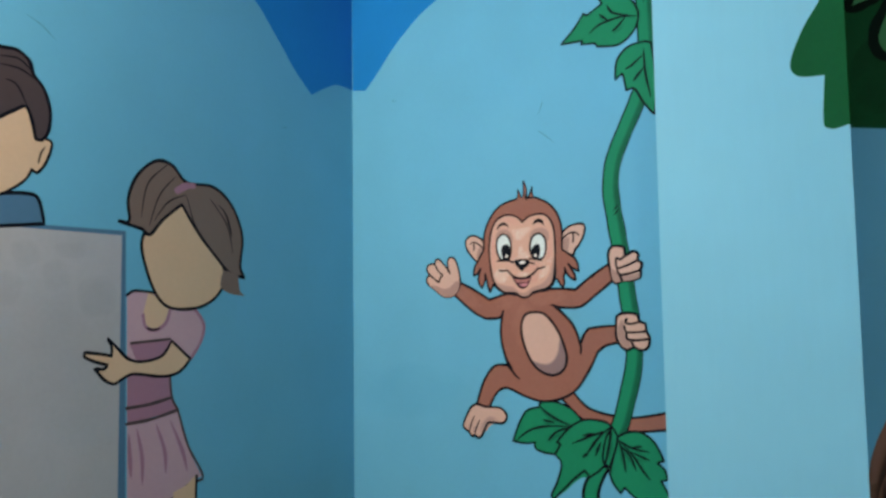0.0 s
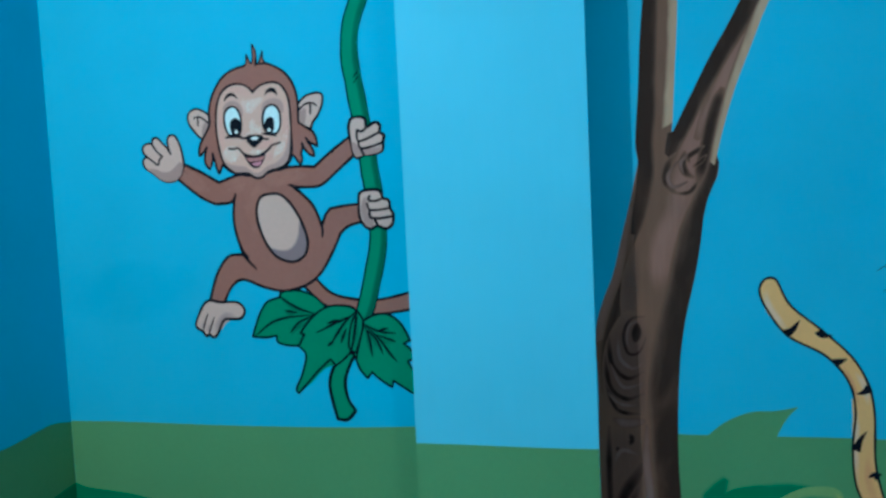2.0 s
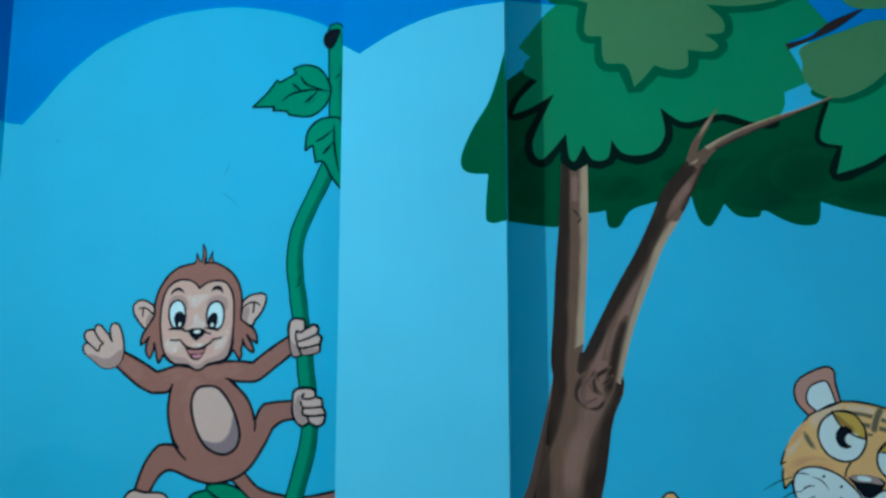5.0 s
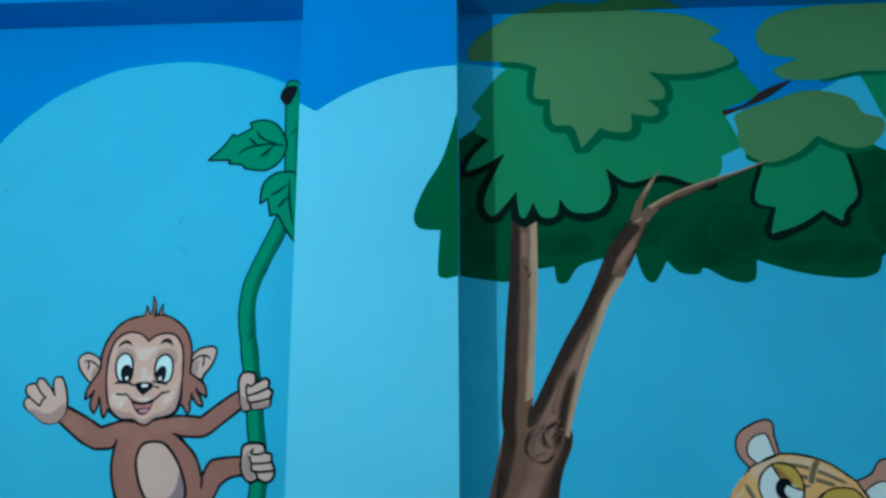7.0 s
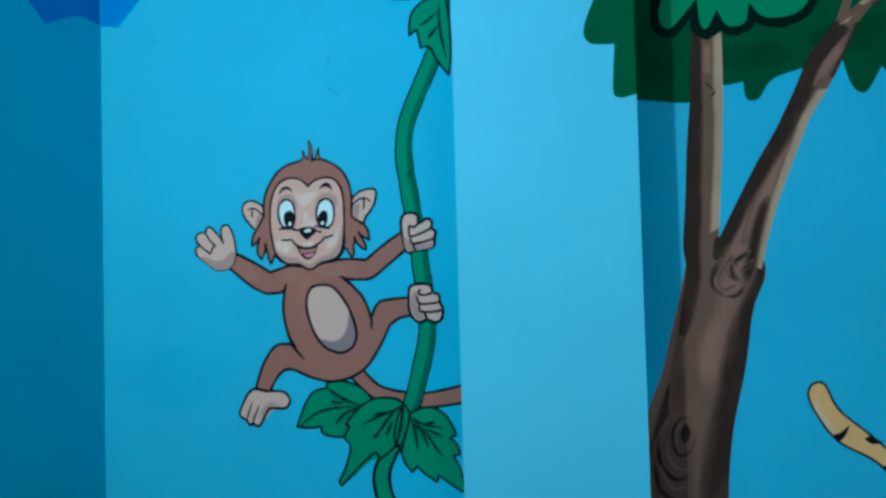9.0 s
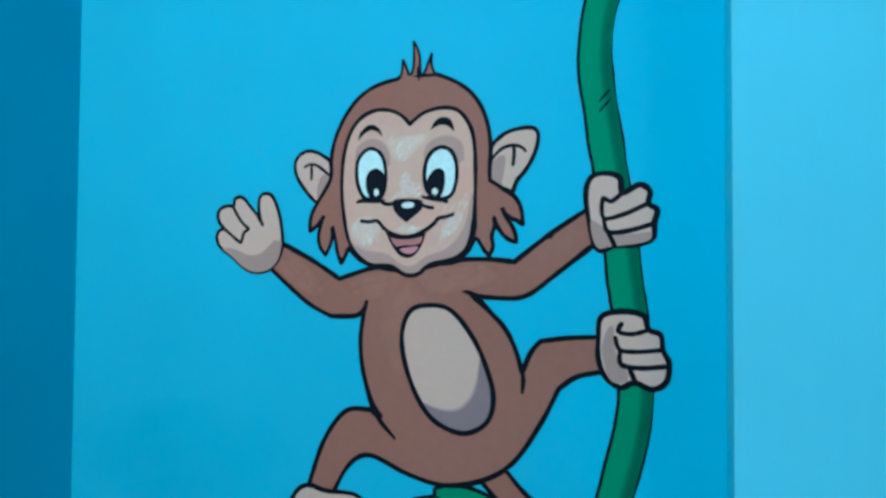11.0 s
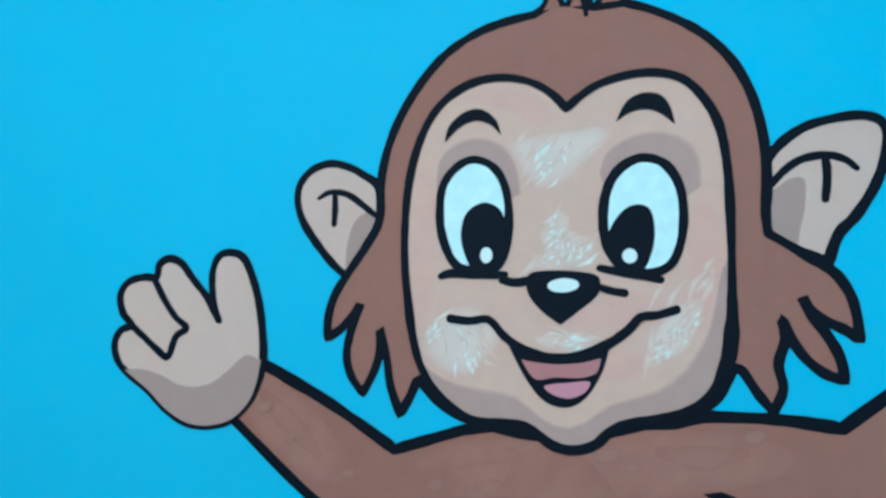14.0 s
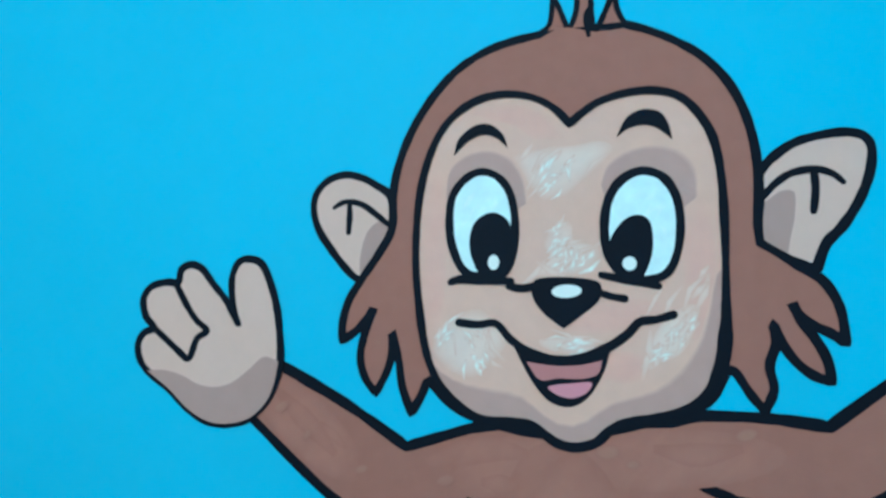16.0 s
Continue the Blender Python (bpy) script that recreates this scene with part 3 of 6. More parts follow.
vine_leaf([(0.6319, 0.9316, 1), (0.6433, 0.9634), (0.6595, 0.9994), (0.6831, 1.0319), (0.7253, 1.0451, 1), (0.7240, 1.0557, 1), (0.7446, 1.0630), (0.7822, 1.0632), (0.8266, 1.0472), (0.8570, 1.0200, 1), (0.8690, 0.9668), (0.8240, 0.9380), (0.7695, 0.9045, 1), (0.7410, 0.9053), (0.7147, 0.9119), (0.7058, 0.9231), (0.7084, 0.9345, 1), (0.6732, 0.9288)],
          [[(0.6427, 0.9347), (0.6894, 0.9698), (0.7428, 0.9862), (0.8312, 0.9930)], [(0.7253, 1.0465), (0.7513, 1.0275), (0.7884, 1.0080), (0.8313, 0.9944)], [(0.7358, 1.0074), (0.7732, 0.9993)], [(0.7494, 0.9423), (0.7786, 0.9725), (0.8252, 0.9901)]], 6, [[(0.8292, 1.0014), (0.8098, 0.9659), (0.7791, 0.9301), (0.7711, 0.9088)], [(0.7582, 1.0006), (0.7956, 0.9940), (0.8327, 0.9902)]])
vine_leaf([(0.9696, 0.9739, 1), (1.0002, 0.9889), (1.0359, 0.9928), (1.0708, 0.9733), (1.0911, 0.9428), (1.1016, 0.9171, 1), (1.0832, 0.9092, 1), (1.1037, 0.8918), (1.1107, 0.8647, 1), (1.0924, 0.8602, 1), (1.1122, 0.8205), (1.1258, 0.7565, 1), (1.1004, 0.7712), (1.0486, 0.8049, 1), (1.0439, 0.7856, 1), (1.0027, 0.8137), (0.9881, 0.8291, 1), (0.9740, 0.8108, 1), (0.9531, 0.8364), (0.9430, 0.8638, 1), (0.9534, 0.9057), (0.9653, 0.9475)],
          [[(0.9723, 0.9649), (1.0062, 0.9468), (1.0345, 0.9404), (1.0628, 0.9382)], [(0.9723, 0.9649), (1.0128, 0.9242), (1.0436, 0.8801), (1.0621, 0.8587)], [(0.9736, 0.9601), (0.9855, 0.9202), (0.9914, 0.8720)], [(0.9720, 0.9545), (1.0055, 0.9206), (1.0223, 0.8796)], [(1.0134, 0.9469), (1.0420, 0.9523)], [(1.0059, 0.9344), (1.0411, 0.9213), (1.0622, 0.9149)]], 8, [[(0.9705, 0.9545), (0.9579, 0.9127), (0.9480, 0.8639)], [(0.9744, 0.9650), (1.0059, 0.9344), (1.0335, 0.9005)]])
vine_leaf([(0.9516, 1.0049, 1), (0.9287, 1.0158), (0.8776, 1.0174), (0.8366, 1.0001), (0.8024, 0.9693), (0.7793, 0.9400, 1), (0.7920, 0.9374, 1), (0.7725, 0.9032, 1), (0.7908, 0.8866, 1), (0.7926, 0.8670), (0.7765, 0.8172), (0.7576, 0.7786), (0.7648, 0.7662, 1), (0.8061, 0.8097), (0.8364, 0.8400), (0.8665, 0.8653, 1), (0.8822, 0.8469, 1), (0.9254, 0.8842), (0.9413, 0.9401)],
          [[(0.9487, 1.0014), (0.9129, 0.9675), (0.8865, 0.9321), (0.8675, 0.9066)], [(0.9353, 0.9887), (0.8837, 0.9671), (0.8278, 0.9409)], [(0.9184, 0.9536), (0.9006, 0.9115)], [(0.8986, 0.9778), (0.8617, 0.9681)], [(0.8788, 0.9180), (0.8601, 0.9036)]], 10, [[(0.9351, 0.9818), (0.9195, 0.9397), (0.9072, 0.8838)], [(0.8809, 0.8552), (0.8366, 0.8470), (0.7911, 0.8036), (0.7680, 0.7733)], [(0.9427, 0.9958), (0.9128, 0.9605), (0.8825, 0.9181)]])
vine_leaf([(0.9538, 1.0029, 1), (0.9363, 0.9713), (0.9266, 0.9329), (0.9243, 0.8981), (0.9427, 0.8832, 1), (0.9567, 0.9196), (0.9677, 0.9545), (0.9696, 0.9753)],
          [[(0.9534, 0.9876), (0.9436, 0.9471), (0.9361, 0.9053)]], 11, [[(0.9623, 0.9683), (0.9540, 0.9265), (0.9429, 0.8881)]])
vine_leaf([(0.825, 2.184, 1), (0.869, 2.226), (0.901, 2.268, 1), (0.911, 2.260, 1), (0.961, 2.287, 1), (0.951, 2.302, 1), (0.991, 2.312), (1.036, 2.297), (1.065, 2.254), (1.070, 2.217), (1.051, 2.177), (1.008, 2.149), (0.943, 2.155, 1), (0.934, 2.168, 1), (0.890, 2.172, 1), (0.896, 2.183, 1)],
          [[(1.066, 2.226), (1.013, 2.233), (0.952, 2.223), (0.918, 2.201)], [(1.045, 2.232), (0.994, 2.251), (0.975, 2.279)], [(1.031, 2.229), (1.006, 2.205), (0.989, 2.193)], [(0.978, 2.230), (0.950, 2.256)]], 6)
vine_leaf([(1.087, 2.144, 1), (1.039, 2.138), (1.002, 2.102), (0.995, 2.042, 1), (1.018, 2.059, 1), (1.028, 2.004, 1), (1.052, 2.006), (1.078, 1.960), (1.108, 1.920, 1), (1.115, 1.981), (1.113, 2.069), (1.105, 2.137, 1)],
          [[(1.083, 2.123), (1.086, 2.051), (1.100, 1.972)], [(1.080, 2.105), (1.047, 2.079), (1.025, 2.070)], [(1.084, 2.069), (1.061, 2.043), (1.049, 2.031)]], 8)

# ---- painted brown shapes that hold the vine ----
p = motif("north", (0.70, 0, 0.95), "rounded brown and beige shapes with black lines painted on blue wall", 0.4)
p.shape(BROWN, [(0.837, 1.096, 1), (0.881, 1.054), (0.946, 1.036), (1.020, 1.033), (1.107, 1.051), (1.170, 1.067, 1), (1.165, 1.013, 1), (1.104, 1.003), (1.016, 0.992), (0.934, 0.998), (0.861, 1.019), (0.796, 1.078, 1)], 0.0070)
p.level(4.2).shape(BROWN, [(0.6068, 1.397, 1), (0.6478, 1.402), (0.6818, 1.391), (0.7238, 1.401), (0.7688, 1.413, 1), (0.8118, 1.413), (0.8508, 1.409, 1), (0.9028, 1.449), (0.9608, 1.487, 1), (0.9688, 1.434, 1), (0.9168, 1.393), (0.8688, 1.358), (0.8238, 1.354), (0.7838, 1.357, 1), (0.8308, 1.315), (0.8518, 1.279), (0.8628, 1.242, 1), (0.8758, 1.273), (0.8908, 1.291, 1), (0.9308, 1.297), (0.9738, 1.3, 1), (0.9818, 1.25, 1), (0.9448, 1.241), (0.9178, 1.222, 1), (0.8918, 1.17), (0.8498, 1.108), (0.8008, 1.076), (0.7398, 1.063), (0.6808, 1.074), (0.6148, 1.098), (0.5778, 1.08), (0.5468, 1.028, 1), (0.5048, 1.042, 1), (0.5318, 1.116), (0.5708, 1.166), (0.6148, 1.171, 1), (0.6328, 1.16), (0.6158, 1.185), (0.6008, 1.233), (0.5958, 1.282), (0.6018, 1.331, 1), (0.5868, 1.321), (0.5418, 1.319, 1), (0.4958, 1.342), (0.4238, 1.399, 1), (0.4478, 1.44, 1), (0.5048, 1.412), (0.5568, 1.381, 1)], 0.0075)
p.stroke(LINE, [(0.6068, 1.347), (0.6008, 1.33), (0.5868, 1.322)], 0.0070, taper=0.5)
p.stroke(LINE, [(0.5988, 1.233), (0.6158, 1.181), (0.6328, 1.153), (0.6568, 1.129)], 0.0075, taper=0.4)
p.stroke(LINE, [(0.7688, 1.365), (0.7918, 1.355), (0.8308, 1.315)], 0.0075, taper=0.4)
p.stroke(LINE, [(0.8628, 1.246), (0.8648, 1.231), (0.8628, 1.211)], 0.0070, taper=0.5)
p.dabs(DRYBROWN, *(0.474, 1.394), 0.060, 0.022, -40)
p.dabs(DRYBROWN, *(0.724, 1.380), 0.10, 0.022, 5)
p.dabs(DRYBROWN, *(0.640, 1.373), 0.05, 0.020, 20)
p.dabs(DRYBROWN, *(0.680, 1.302), 0.05, 0.09, 10)
p.ribbon(DRYBROWN, [(0.447, 1.420), (0.472, 1.398), (0.500, 1.372)], 0.016, 0.4)
p.ribbon(DRYBROWN, [(0.486, 1.396), (0.509, 1.377)], 0.008, 0.4)
p.ribbon(DRYBROWN, [(0.574, 1.370), (0.615, 1.382), (0.650, 1.380)], 0.02, 0.4)
p.ribbon(DRYBROWN, [(0.615, 1.359), (0.643, 1.357)], 0.014, 0.4)
p.ribbon(DRYBROWN, [(0.737, 1.389), (0.765, 1.386), (0.796, 1.392)], 0.016, 0.4)
p.stroke(LINE, [(0.905, 1.444), (0.910, 1.449)], 0.0026)
# light oval
ring = curve([(0.704, 1.34), (0.749, 1.334), (0.789, 1.287), (0.814, 1.228), (0.818, 1.19), (0.804, 1.16), (0.769, 1.145), (0.725, 1.16), (0.696, 1.194), (0.675, 1.244), (0.668, 1.291), (0.679, 1.327)])
p.fill(PALE, ring)
p.band(BELLY, [(0.7, 1.188), (0.725, 1.16), (0.769, 1.145), (0.804, 1.16), (0.818, 1.19), (0.814, 1.228), (0.801, 1.262)], [(0.7, 1.19), (0.737, 1.183), (0.761, 1.188), (0.777, 1.204), (0.787, 1.226), (0.792, 1.246), (0.797, 1.264)], (1.003, 0.999, 1.0, 0.9, 0.0))
p.stroke(LINE, ring, 0.0075, closed=True)
# rounded side lobes
p.shape(PALE, [(0.5375, 1.5748), (0.5242, 1.5855), (0.5118, 1.5920), (0.4969, 1.5950), (0.4822, 1.5902), (0.4728, 1.5790), (0.4715, 1.5647), (0.4769, 1.5490), (0.4875, 1.5339), (0.5005, 1.5185), (0.5130, 1.5084), (0.5223, 1.5130), (0.5334, 1.5334), (0.5393, 1.5516)], 0.0058)
p.shape(PALE, [(0.8121, 1.5803), (0.8170, 1.5897), (0.8272, 1.5997), (0.8402, 1.6074), (0.8580, 1.6116), (0.8726, 1.6125), (0.8831, 1.6087), (0.8871, 1.5991), (0.8843, 1.5810), (0.8765, 1.5620), (0.8653, 1.5447), (0.8548, 1.5330), (0.8478, 1.5148, 1), (0.8319, 1.5213), (0.8085, 1.5335)], 0.0064)
p.fill(SHADE, [(0.5153, 1.5107), (0.5136, 1.5267), (0.5185, 1.5464), (0.5287, 1.5555), (0.5373, 1.5539), (0.5369, 1.5402), (0.5268, 1.5198)])
p.fill(SHADE, [(0.8113, 1.5580), (0.8198, 1.5660), (0.8286, 1.5715), (0.8362, 1.5696), (0.8355, 1.5521), (0.8318, 1.5361), (0.8292, 1.5253), (0.8213, 1.5294), (0.8104, 1.5343)])
p.stroke(LINE, [(0.4893, 1.5676), (0.4989, 1.5721), (0.5127, 1.5698), (0.5256, 1.5611), (0.5374, 1.5516)], 0.0050, taper=0.3)
p.stroke(LINE, [(0.5024, 1.5711), (0.5030, 1.5593), (0.5026, 1.5467)], 0.0050, taper=0.2)
p.stroke(LINE, [(0.8146, 1.5661), (0.8232, 1.5762), (0.8347, 1.5840), (0.8495, 1.5864), (0.8609, 1.5831), (0.8678, 1.5767)], 0.0052, taper=0.3)
p.stroke(LINE, [(0.8494, 1.5851), (0.8499, 1.5720), (0.8480, 1.5563)], 0.0056, taper=0.2)
# large brown form with pointed tufts
HEAD_WEST = [(0.6563, 1.7035, 1), (0.6315, 1.6989), (0.6096, 1.6911), (0.5884, 1.6773), (0.5719, 1.6592), (0.5583, 1.6385), (0.5485, 1.6176), (0.5420, 1.5957), (0.5394, 1.5747), (0.5394, 1.5493), (0.5297, 1.5298), (0.5154, 1.5084), (0.5056, 1.4917), (0.5011, 1.4745), (0.5013, 1.4598, 1), (0.5133, 1.4680), (0.5223, 1.4784), (0.5267, 1.4860, 1), (0.5200, 1.4659), (0.5171, 1.4473), (0.5215, 1.4317), (0.5308, 1.4199, 1), (0.5389, 1.4357), (0.5430, 1.4510), (0.5424, 1.4671, 1), (0.5487, 1.4446), (0.5521, 1.4257), (0.5599, 1.4061, 1), (0.5676, 1.4195), (0.5721, 1.4315, 1), (0.6048, 1.4063)]
HEAD_EAST = [(0.6799, 1.3955), (0.7693, 1.4191), (0.7879, 1.4449, 1), (0.7930, 1.4431), (0.8020, 1.4288), (0.8110, 1.4177, 1), (0.8173, 1.4324), (0.8151, 1.4483), (0.8201, 1.4647), (0.8184, 1.4771, 1), (0.8230, 1.4651), (0.8317, 1.4518), (0.8425, 1.4427), (0.8535, 1.4389, 1), (0.8518, 1.4524), (0.8458, 1.4655), (0.8375, 1.4781), (0.8310, 1.4921, 1), (0.8359, 1.4827), (0.8442, 1.4763), (0.8545, 1.4714), (0.8635, 1.4651, 1), (0.8626, 1.4807), (0.8592, 1.4946), (0.8510, 1.5078), (0.8382, 1.5169), (0.8248, 1.5261), (0.8122, 1.5343, 1), (0.8113, 1.5486), (0.8128, 1.5691), (0.8126, 1.5919), (0.8096, 1.6148), (0.8035, 1.6366), (0.7933, 1.6572), (0.7784, 1.6751), (0.7606, 1.6886), (0.7403, 1.6995), (0.7215, 1.7067, 1)]
p.shape(BROWN, HEAD_WEST + HEAD_EAST, 0.0064)
p.shape(BROWN, [(0.6545, 1.7034, 1), (0.6642, 1.7120), (0.6665, 1.7356, 1), (0.6723, 1.7223), (0.6789, 1.7042, 1), (0.6852, 1.7233), (0.6849, 1.7637, 1), (0.6947, 1.7420), (0.6965, 1.7182), (0.6982, 1.6992, 1), (0.7060, 1.7157), (0.7162, 1.7412, 1), (0.7155, 1.7225), (0.7219, 1.7063, 1)], 0.0042)
p.fill(BROWN, [(0.6569, 1.7000, 1), (0.6691, 1.7067), (0.6805, 1.7072), (0.6997, 1.7022), (0.7203, 1.7033, 1), (0.6910, 1.6873)])
p.stroke(LINE, [(0.6981, 1.7266), (0.6929, 1.7153), (0.6945, 1.6983)], 0.0048, taper=0.5)
FACE = curve([(0.6796, 1.6286, 1), (0.6696, 1.6401), (0.6565, 1.6491), (0.6410, 1.6543), (0.6229, 1.6554), (0.6048, 1.6509), (0.5879, 1.6397), (0.5757, 1.6234), (0.5669, 1.6008), (0.5616, 1.5741), (0.5598, 1.5421), (0.5606, 1.5151), (0.5637, 1.4885), (0.5681, 1.4623), (0.5746, 1.4410), (0.5852, 1.4243), (0.5986, 1.4123), (0.6134, 1.4042), (0.6346, 1.4031), (0.6492, 1.4021), (0.6596, 1.3961), (0.6698, 1.3895), (0.6830, 1.3870), (0.6974, 1.3909), (0.7077, 1.4000), (0.7195, 1.4061), (0.7389, 1.4101), (0.7580, 1.4159), (0.7725, 1.4269), (0.7804, 1.4427), (0.7852, 1.4624), (0.7878, 1.4862), (0.7887, 1.5143), (0.7890, 1.5469), (0.7881, 1.5803), (0.7840, 1.6093), (0.7752, 1.6291), (0.7616, 1.6448), (0.7435, 1.6513), (0.7229, 1.6509), (0.7027, 1.6454), (0.6894, 1.6371)])
p.fill(SKIN, FACE)
p.blot(BLUSH, [(0.6003, 1.6423), (0.6230, 1.6480), (0.6499, 1.6440), (0.6696, 1.6283), (0.6761, 1.6175), (0.6545, 1.6163), (0.6367, 1.6286), (0.6141, 1.6359)])
p.dabs(BLUSH, 0.7720, 1.5143, 0.012, 0.060, 0)
p.dabs(BLUSH, 0.5754, 1.5284, 0.010, 0.070, 0)
p.dabs(BLUSH, 0.6697, 1.5976, 0.030, 0.014, 0)
p.dabs(BLUSH, 0.7086, 1.4813, 0.040, 0.012, 10)
p.dabs(BLUSH, 0.7161, 1.4449, 0.020, 0.012, 0)
# glare on the glossy strokes, painted in as pale patches and cyan flecks
p.blot(GLEAM, [(0.6361, 1.6044), (0.6588, 1.6107), (0.6804, 1.6115), (0.7016, 1.6141), (0.7119, 1.6083), (0.7022, 1.5955), (0.6909, 1.5845), (0.6761, 1.5717), (0.6611, 1.5686), (0.6512, 1.5782), (0.6423, 1.5942)])
p.blot(GLEAM, [(0.6697, 1.5544), (0.6811, 1.5511), (0.6835, 1.5381), (0.7009, 1.5332), (0.7000, 1.5197), (0.6884, 1.5113), (0.6592, 1.5105), (0.6500, 1.5120), (0.6642, 1.5233), (0.6599, 1.5363)])
p.blot(GLEAM, [(0.5779, 1.4668), (0.5901, 1.4791), (0.6121, 1.4854), (0.6297, 1.4685), (0.6319, 1.4585), (0.6205, 1.4443), (0.6077, 1.4343), (0.5888, 1.4392), (0.5765, 1.4530)])
p.blot(GLEAM, [(0.7360, 1.4622), (0.7472, 1.4809), (0.7629, 1.4900), (0.7705, 1.4880), (0.7654, 1.4692), (0.7570, 1.4547), (0.7435, 1.4488), (0.7298, 1.4444), (0.7339, 1.4541)])
p.blot(GLEAM, [(0.6572, 1.4631), (0.6697, 1.4650), (0.6882, 1.4646), (0.6995, 1.4623), (0.6882, 1.4555), (0.6718, 1.4535), (0.6602, 1.4574)])
p.scumble(GLEAM, [(0.6361, 1.6044), (0.6588, 1.6107), (0.6804, 1.6115), (0.7016, 1.6141), (0.7119, 1.6083), (0.7022, 1.5955), (0.6909, 1.5845), (0.6761, 1.5717), (0.6611, 1.5686), (0.6512, 1.5782), (0.6423, 1.5942)], 6, 0.026, 0.0055, 0.9, 1)
p.scumble(GLEAM, [(0.6697, 1.5544), (0.6811, 1.5511), (0.6835, 1.5381), (0.7009, 1.5332), (0.7000, 1.5197), (0.6884, 1.5113), (0.6592, 1.5105), (0.6500, 1.5120), (0.6642, 1.5233), (0.6599, 1.5363)], 6, 0.026, 0.0055, 0.6, 2)
p.scumble(GLEAM, [(0.5779, 1.4668), (0.5901, 1.4791), (0.6121, 1.4854), (0.6297, 1.4685), (0.6319, 1.4585), (0.6205, 1.4443), (0.6077, 1.4343), (0.5888, 1.4392), (0.5765, 1.4530)], 6, 0.026, 0.0055, 2.2, 3)
p.scumble(GLEAM, [(0.7360, 1.4622), (0.7472, 1.4809), (0.7629, 1.4900), (0.7705, 1.4880), (0.7654, 1.4692), (0.7570, 1.4547), (0.7435, 1.4488), (0.7298, 1.4444), (0.7339, 1.4541)], 6, 0.026, 0.0055, 1.0, 4)
p.scumble(GLEAM, [(0.6572, 1.4631), (0.6697, 1.4650), (0.6882, 1.4646), (0.6995, 1.4623), (0.6882, 1.4555), (0.6718, 1.4535), (0.6602, 1.4574)], 6, 0.026, 0.0055, 0.1, 5)
p.scumble(GLEAM, [(0.7366, 1.4980), (0.7563, 1.5042), (0.7816, 1.5184), (0.7798, 1.4941), (0.7559, 1.4879)], 6, 0.026, 0.0055, 1.2, 6)
p.scumble(CYAN_GLINT, [(0.6502, 1.6007), (0.6697, 1.6021), (0.6888, 1.5969), (0.6845, 1.5794), (0.6697, 1.5732), (0.6568, 1.5781)], 7, 0.016, 0.0040, 0.9, 7)
p.scumble(CYAN_GLINT, [(0.6697, 1.5492), (0.6802, 1.5468), (0.6823, 1.5339), (0.6976, 1.5281), (0.6926, 1.5155), (0.6697, 1.5130), (0.6625, 1.5199), (0.6697, 1.5319)], 14, 0.017, 0.0042, 0.8, 8)
p.scumble(CYAN_GLINT, [(0.5940, 1.4662), (0.6210, 1.4697), (0.6254, 1.4613), (0.6170, 1.4505), (0.6064, 1.4368), (0.5997, 1.4417), (0.6060, 1.4567)], 8, 0.016, 0.0040, 2.1, 9)
p.scumble(CYAN_GLINT, [(0.5772, 1.4603), (0.5857, 1.4756), (0.5955, 1.4766), (0.5904, 1.4649), (0.5827, 1.4549)], 4, 0.016, 0.0036, 0.9, 10)
p.scumble(CYAN_GLINT, [(0.7398, 1.4607), (0.7479, 1.4737), (0.7642, 1.4811), (0.7623, 1.4679), (0.7533, 1.4570), (0.7416, 1.4527)], 9, 0.016, 0.0040, 1.0, 11)
p.scumble(CYAN_GLINT, [(0.6697, 1.4634), (0.6923, 1.4630), (0.6882, 1.4572), (0.6718, 1.4552)], 5, 0.016, 0.0040, 0.2, 12)
for k, ((u, v), turn) in enumerate((((0.6734, 1.5461), 55), ((0.6788, 1.5255), 60), ((0.6642, 1.5856), 50), ((0.6792, 1.5959), 70), ((0.7536, 1.4644), 65), ((0.7439, 1.4559), 40), ((0.5827, 1.4642), 80), ((0.6131, 1.4445), 110), ((0.6862, 1.4587), 10), ((0.6701, 1.5347), 40))):
    p.scumble(CYAN_GLINT, [(u - 0.006, v), (u, v + 0.006), (u + 0.006, v), (u, v - 0.006)], 5, 0.013, 0.0034, radians(turn), 40 + k)
p.band(JAW, [(0.5718, 1.4452), (0.5779, 1.4347), (0.5915, 1.4183), (0.6134, 1.4042), (0.6346, 1.4031), (0.6492, 1.4021), (0.6596, 1.3961), (0.6698, 1.3895), (0.6830, 1.3870), (0.6974, 1.3909), (0.7077, 1.4000), (0.7195, 1.4061), (0.7389, 1.4101), (0.7580, 1.4159), (0.7725, 1.4269), (0.7804, 1.4427), (0.7852, 1.4624), (0.7878, 1.4862), (0.7888, 1.5183)], [(0.5754, 1.4444), (0.5845, 1.4370), (0.5978, 1.4315), (0.6165, 1.4287), (0.6344, 1.4269), (0.6470, 1.4224), (0.6574, 1.4126), (0.6689, 1.4054), (0.6819, 1.4040), (0.6939, 1.4097), (0.7047, 1.4185), (0.7198, 1.4242), (0.7354, 1.4295), (0.7502, 1.4395), (0.7620, 1.4540), (0.7707, 1.4700), (0.7766, 1.4901), (0.7810, 1.5102), (0.7881, 1.5204)], (1.0, 1.0, 1.0, 0.9, 0.0))
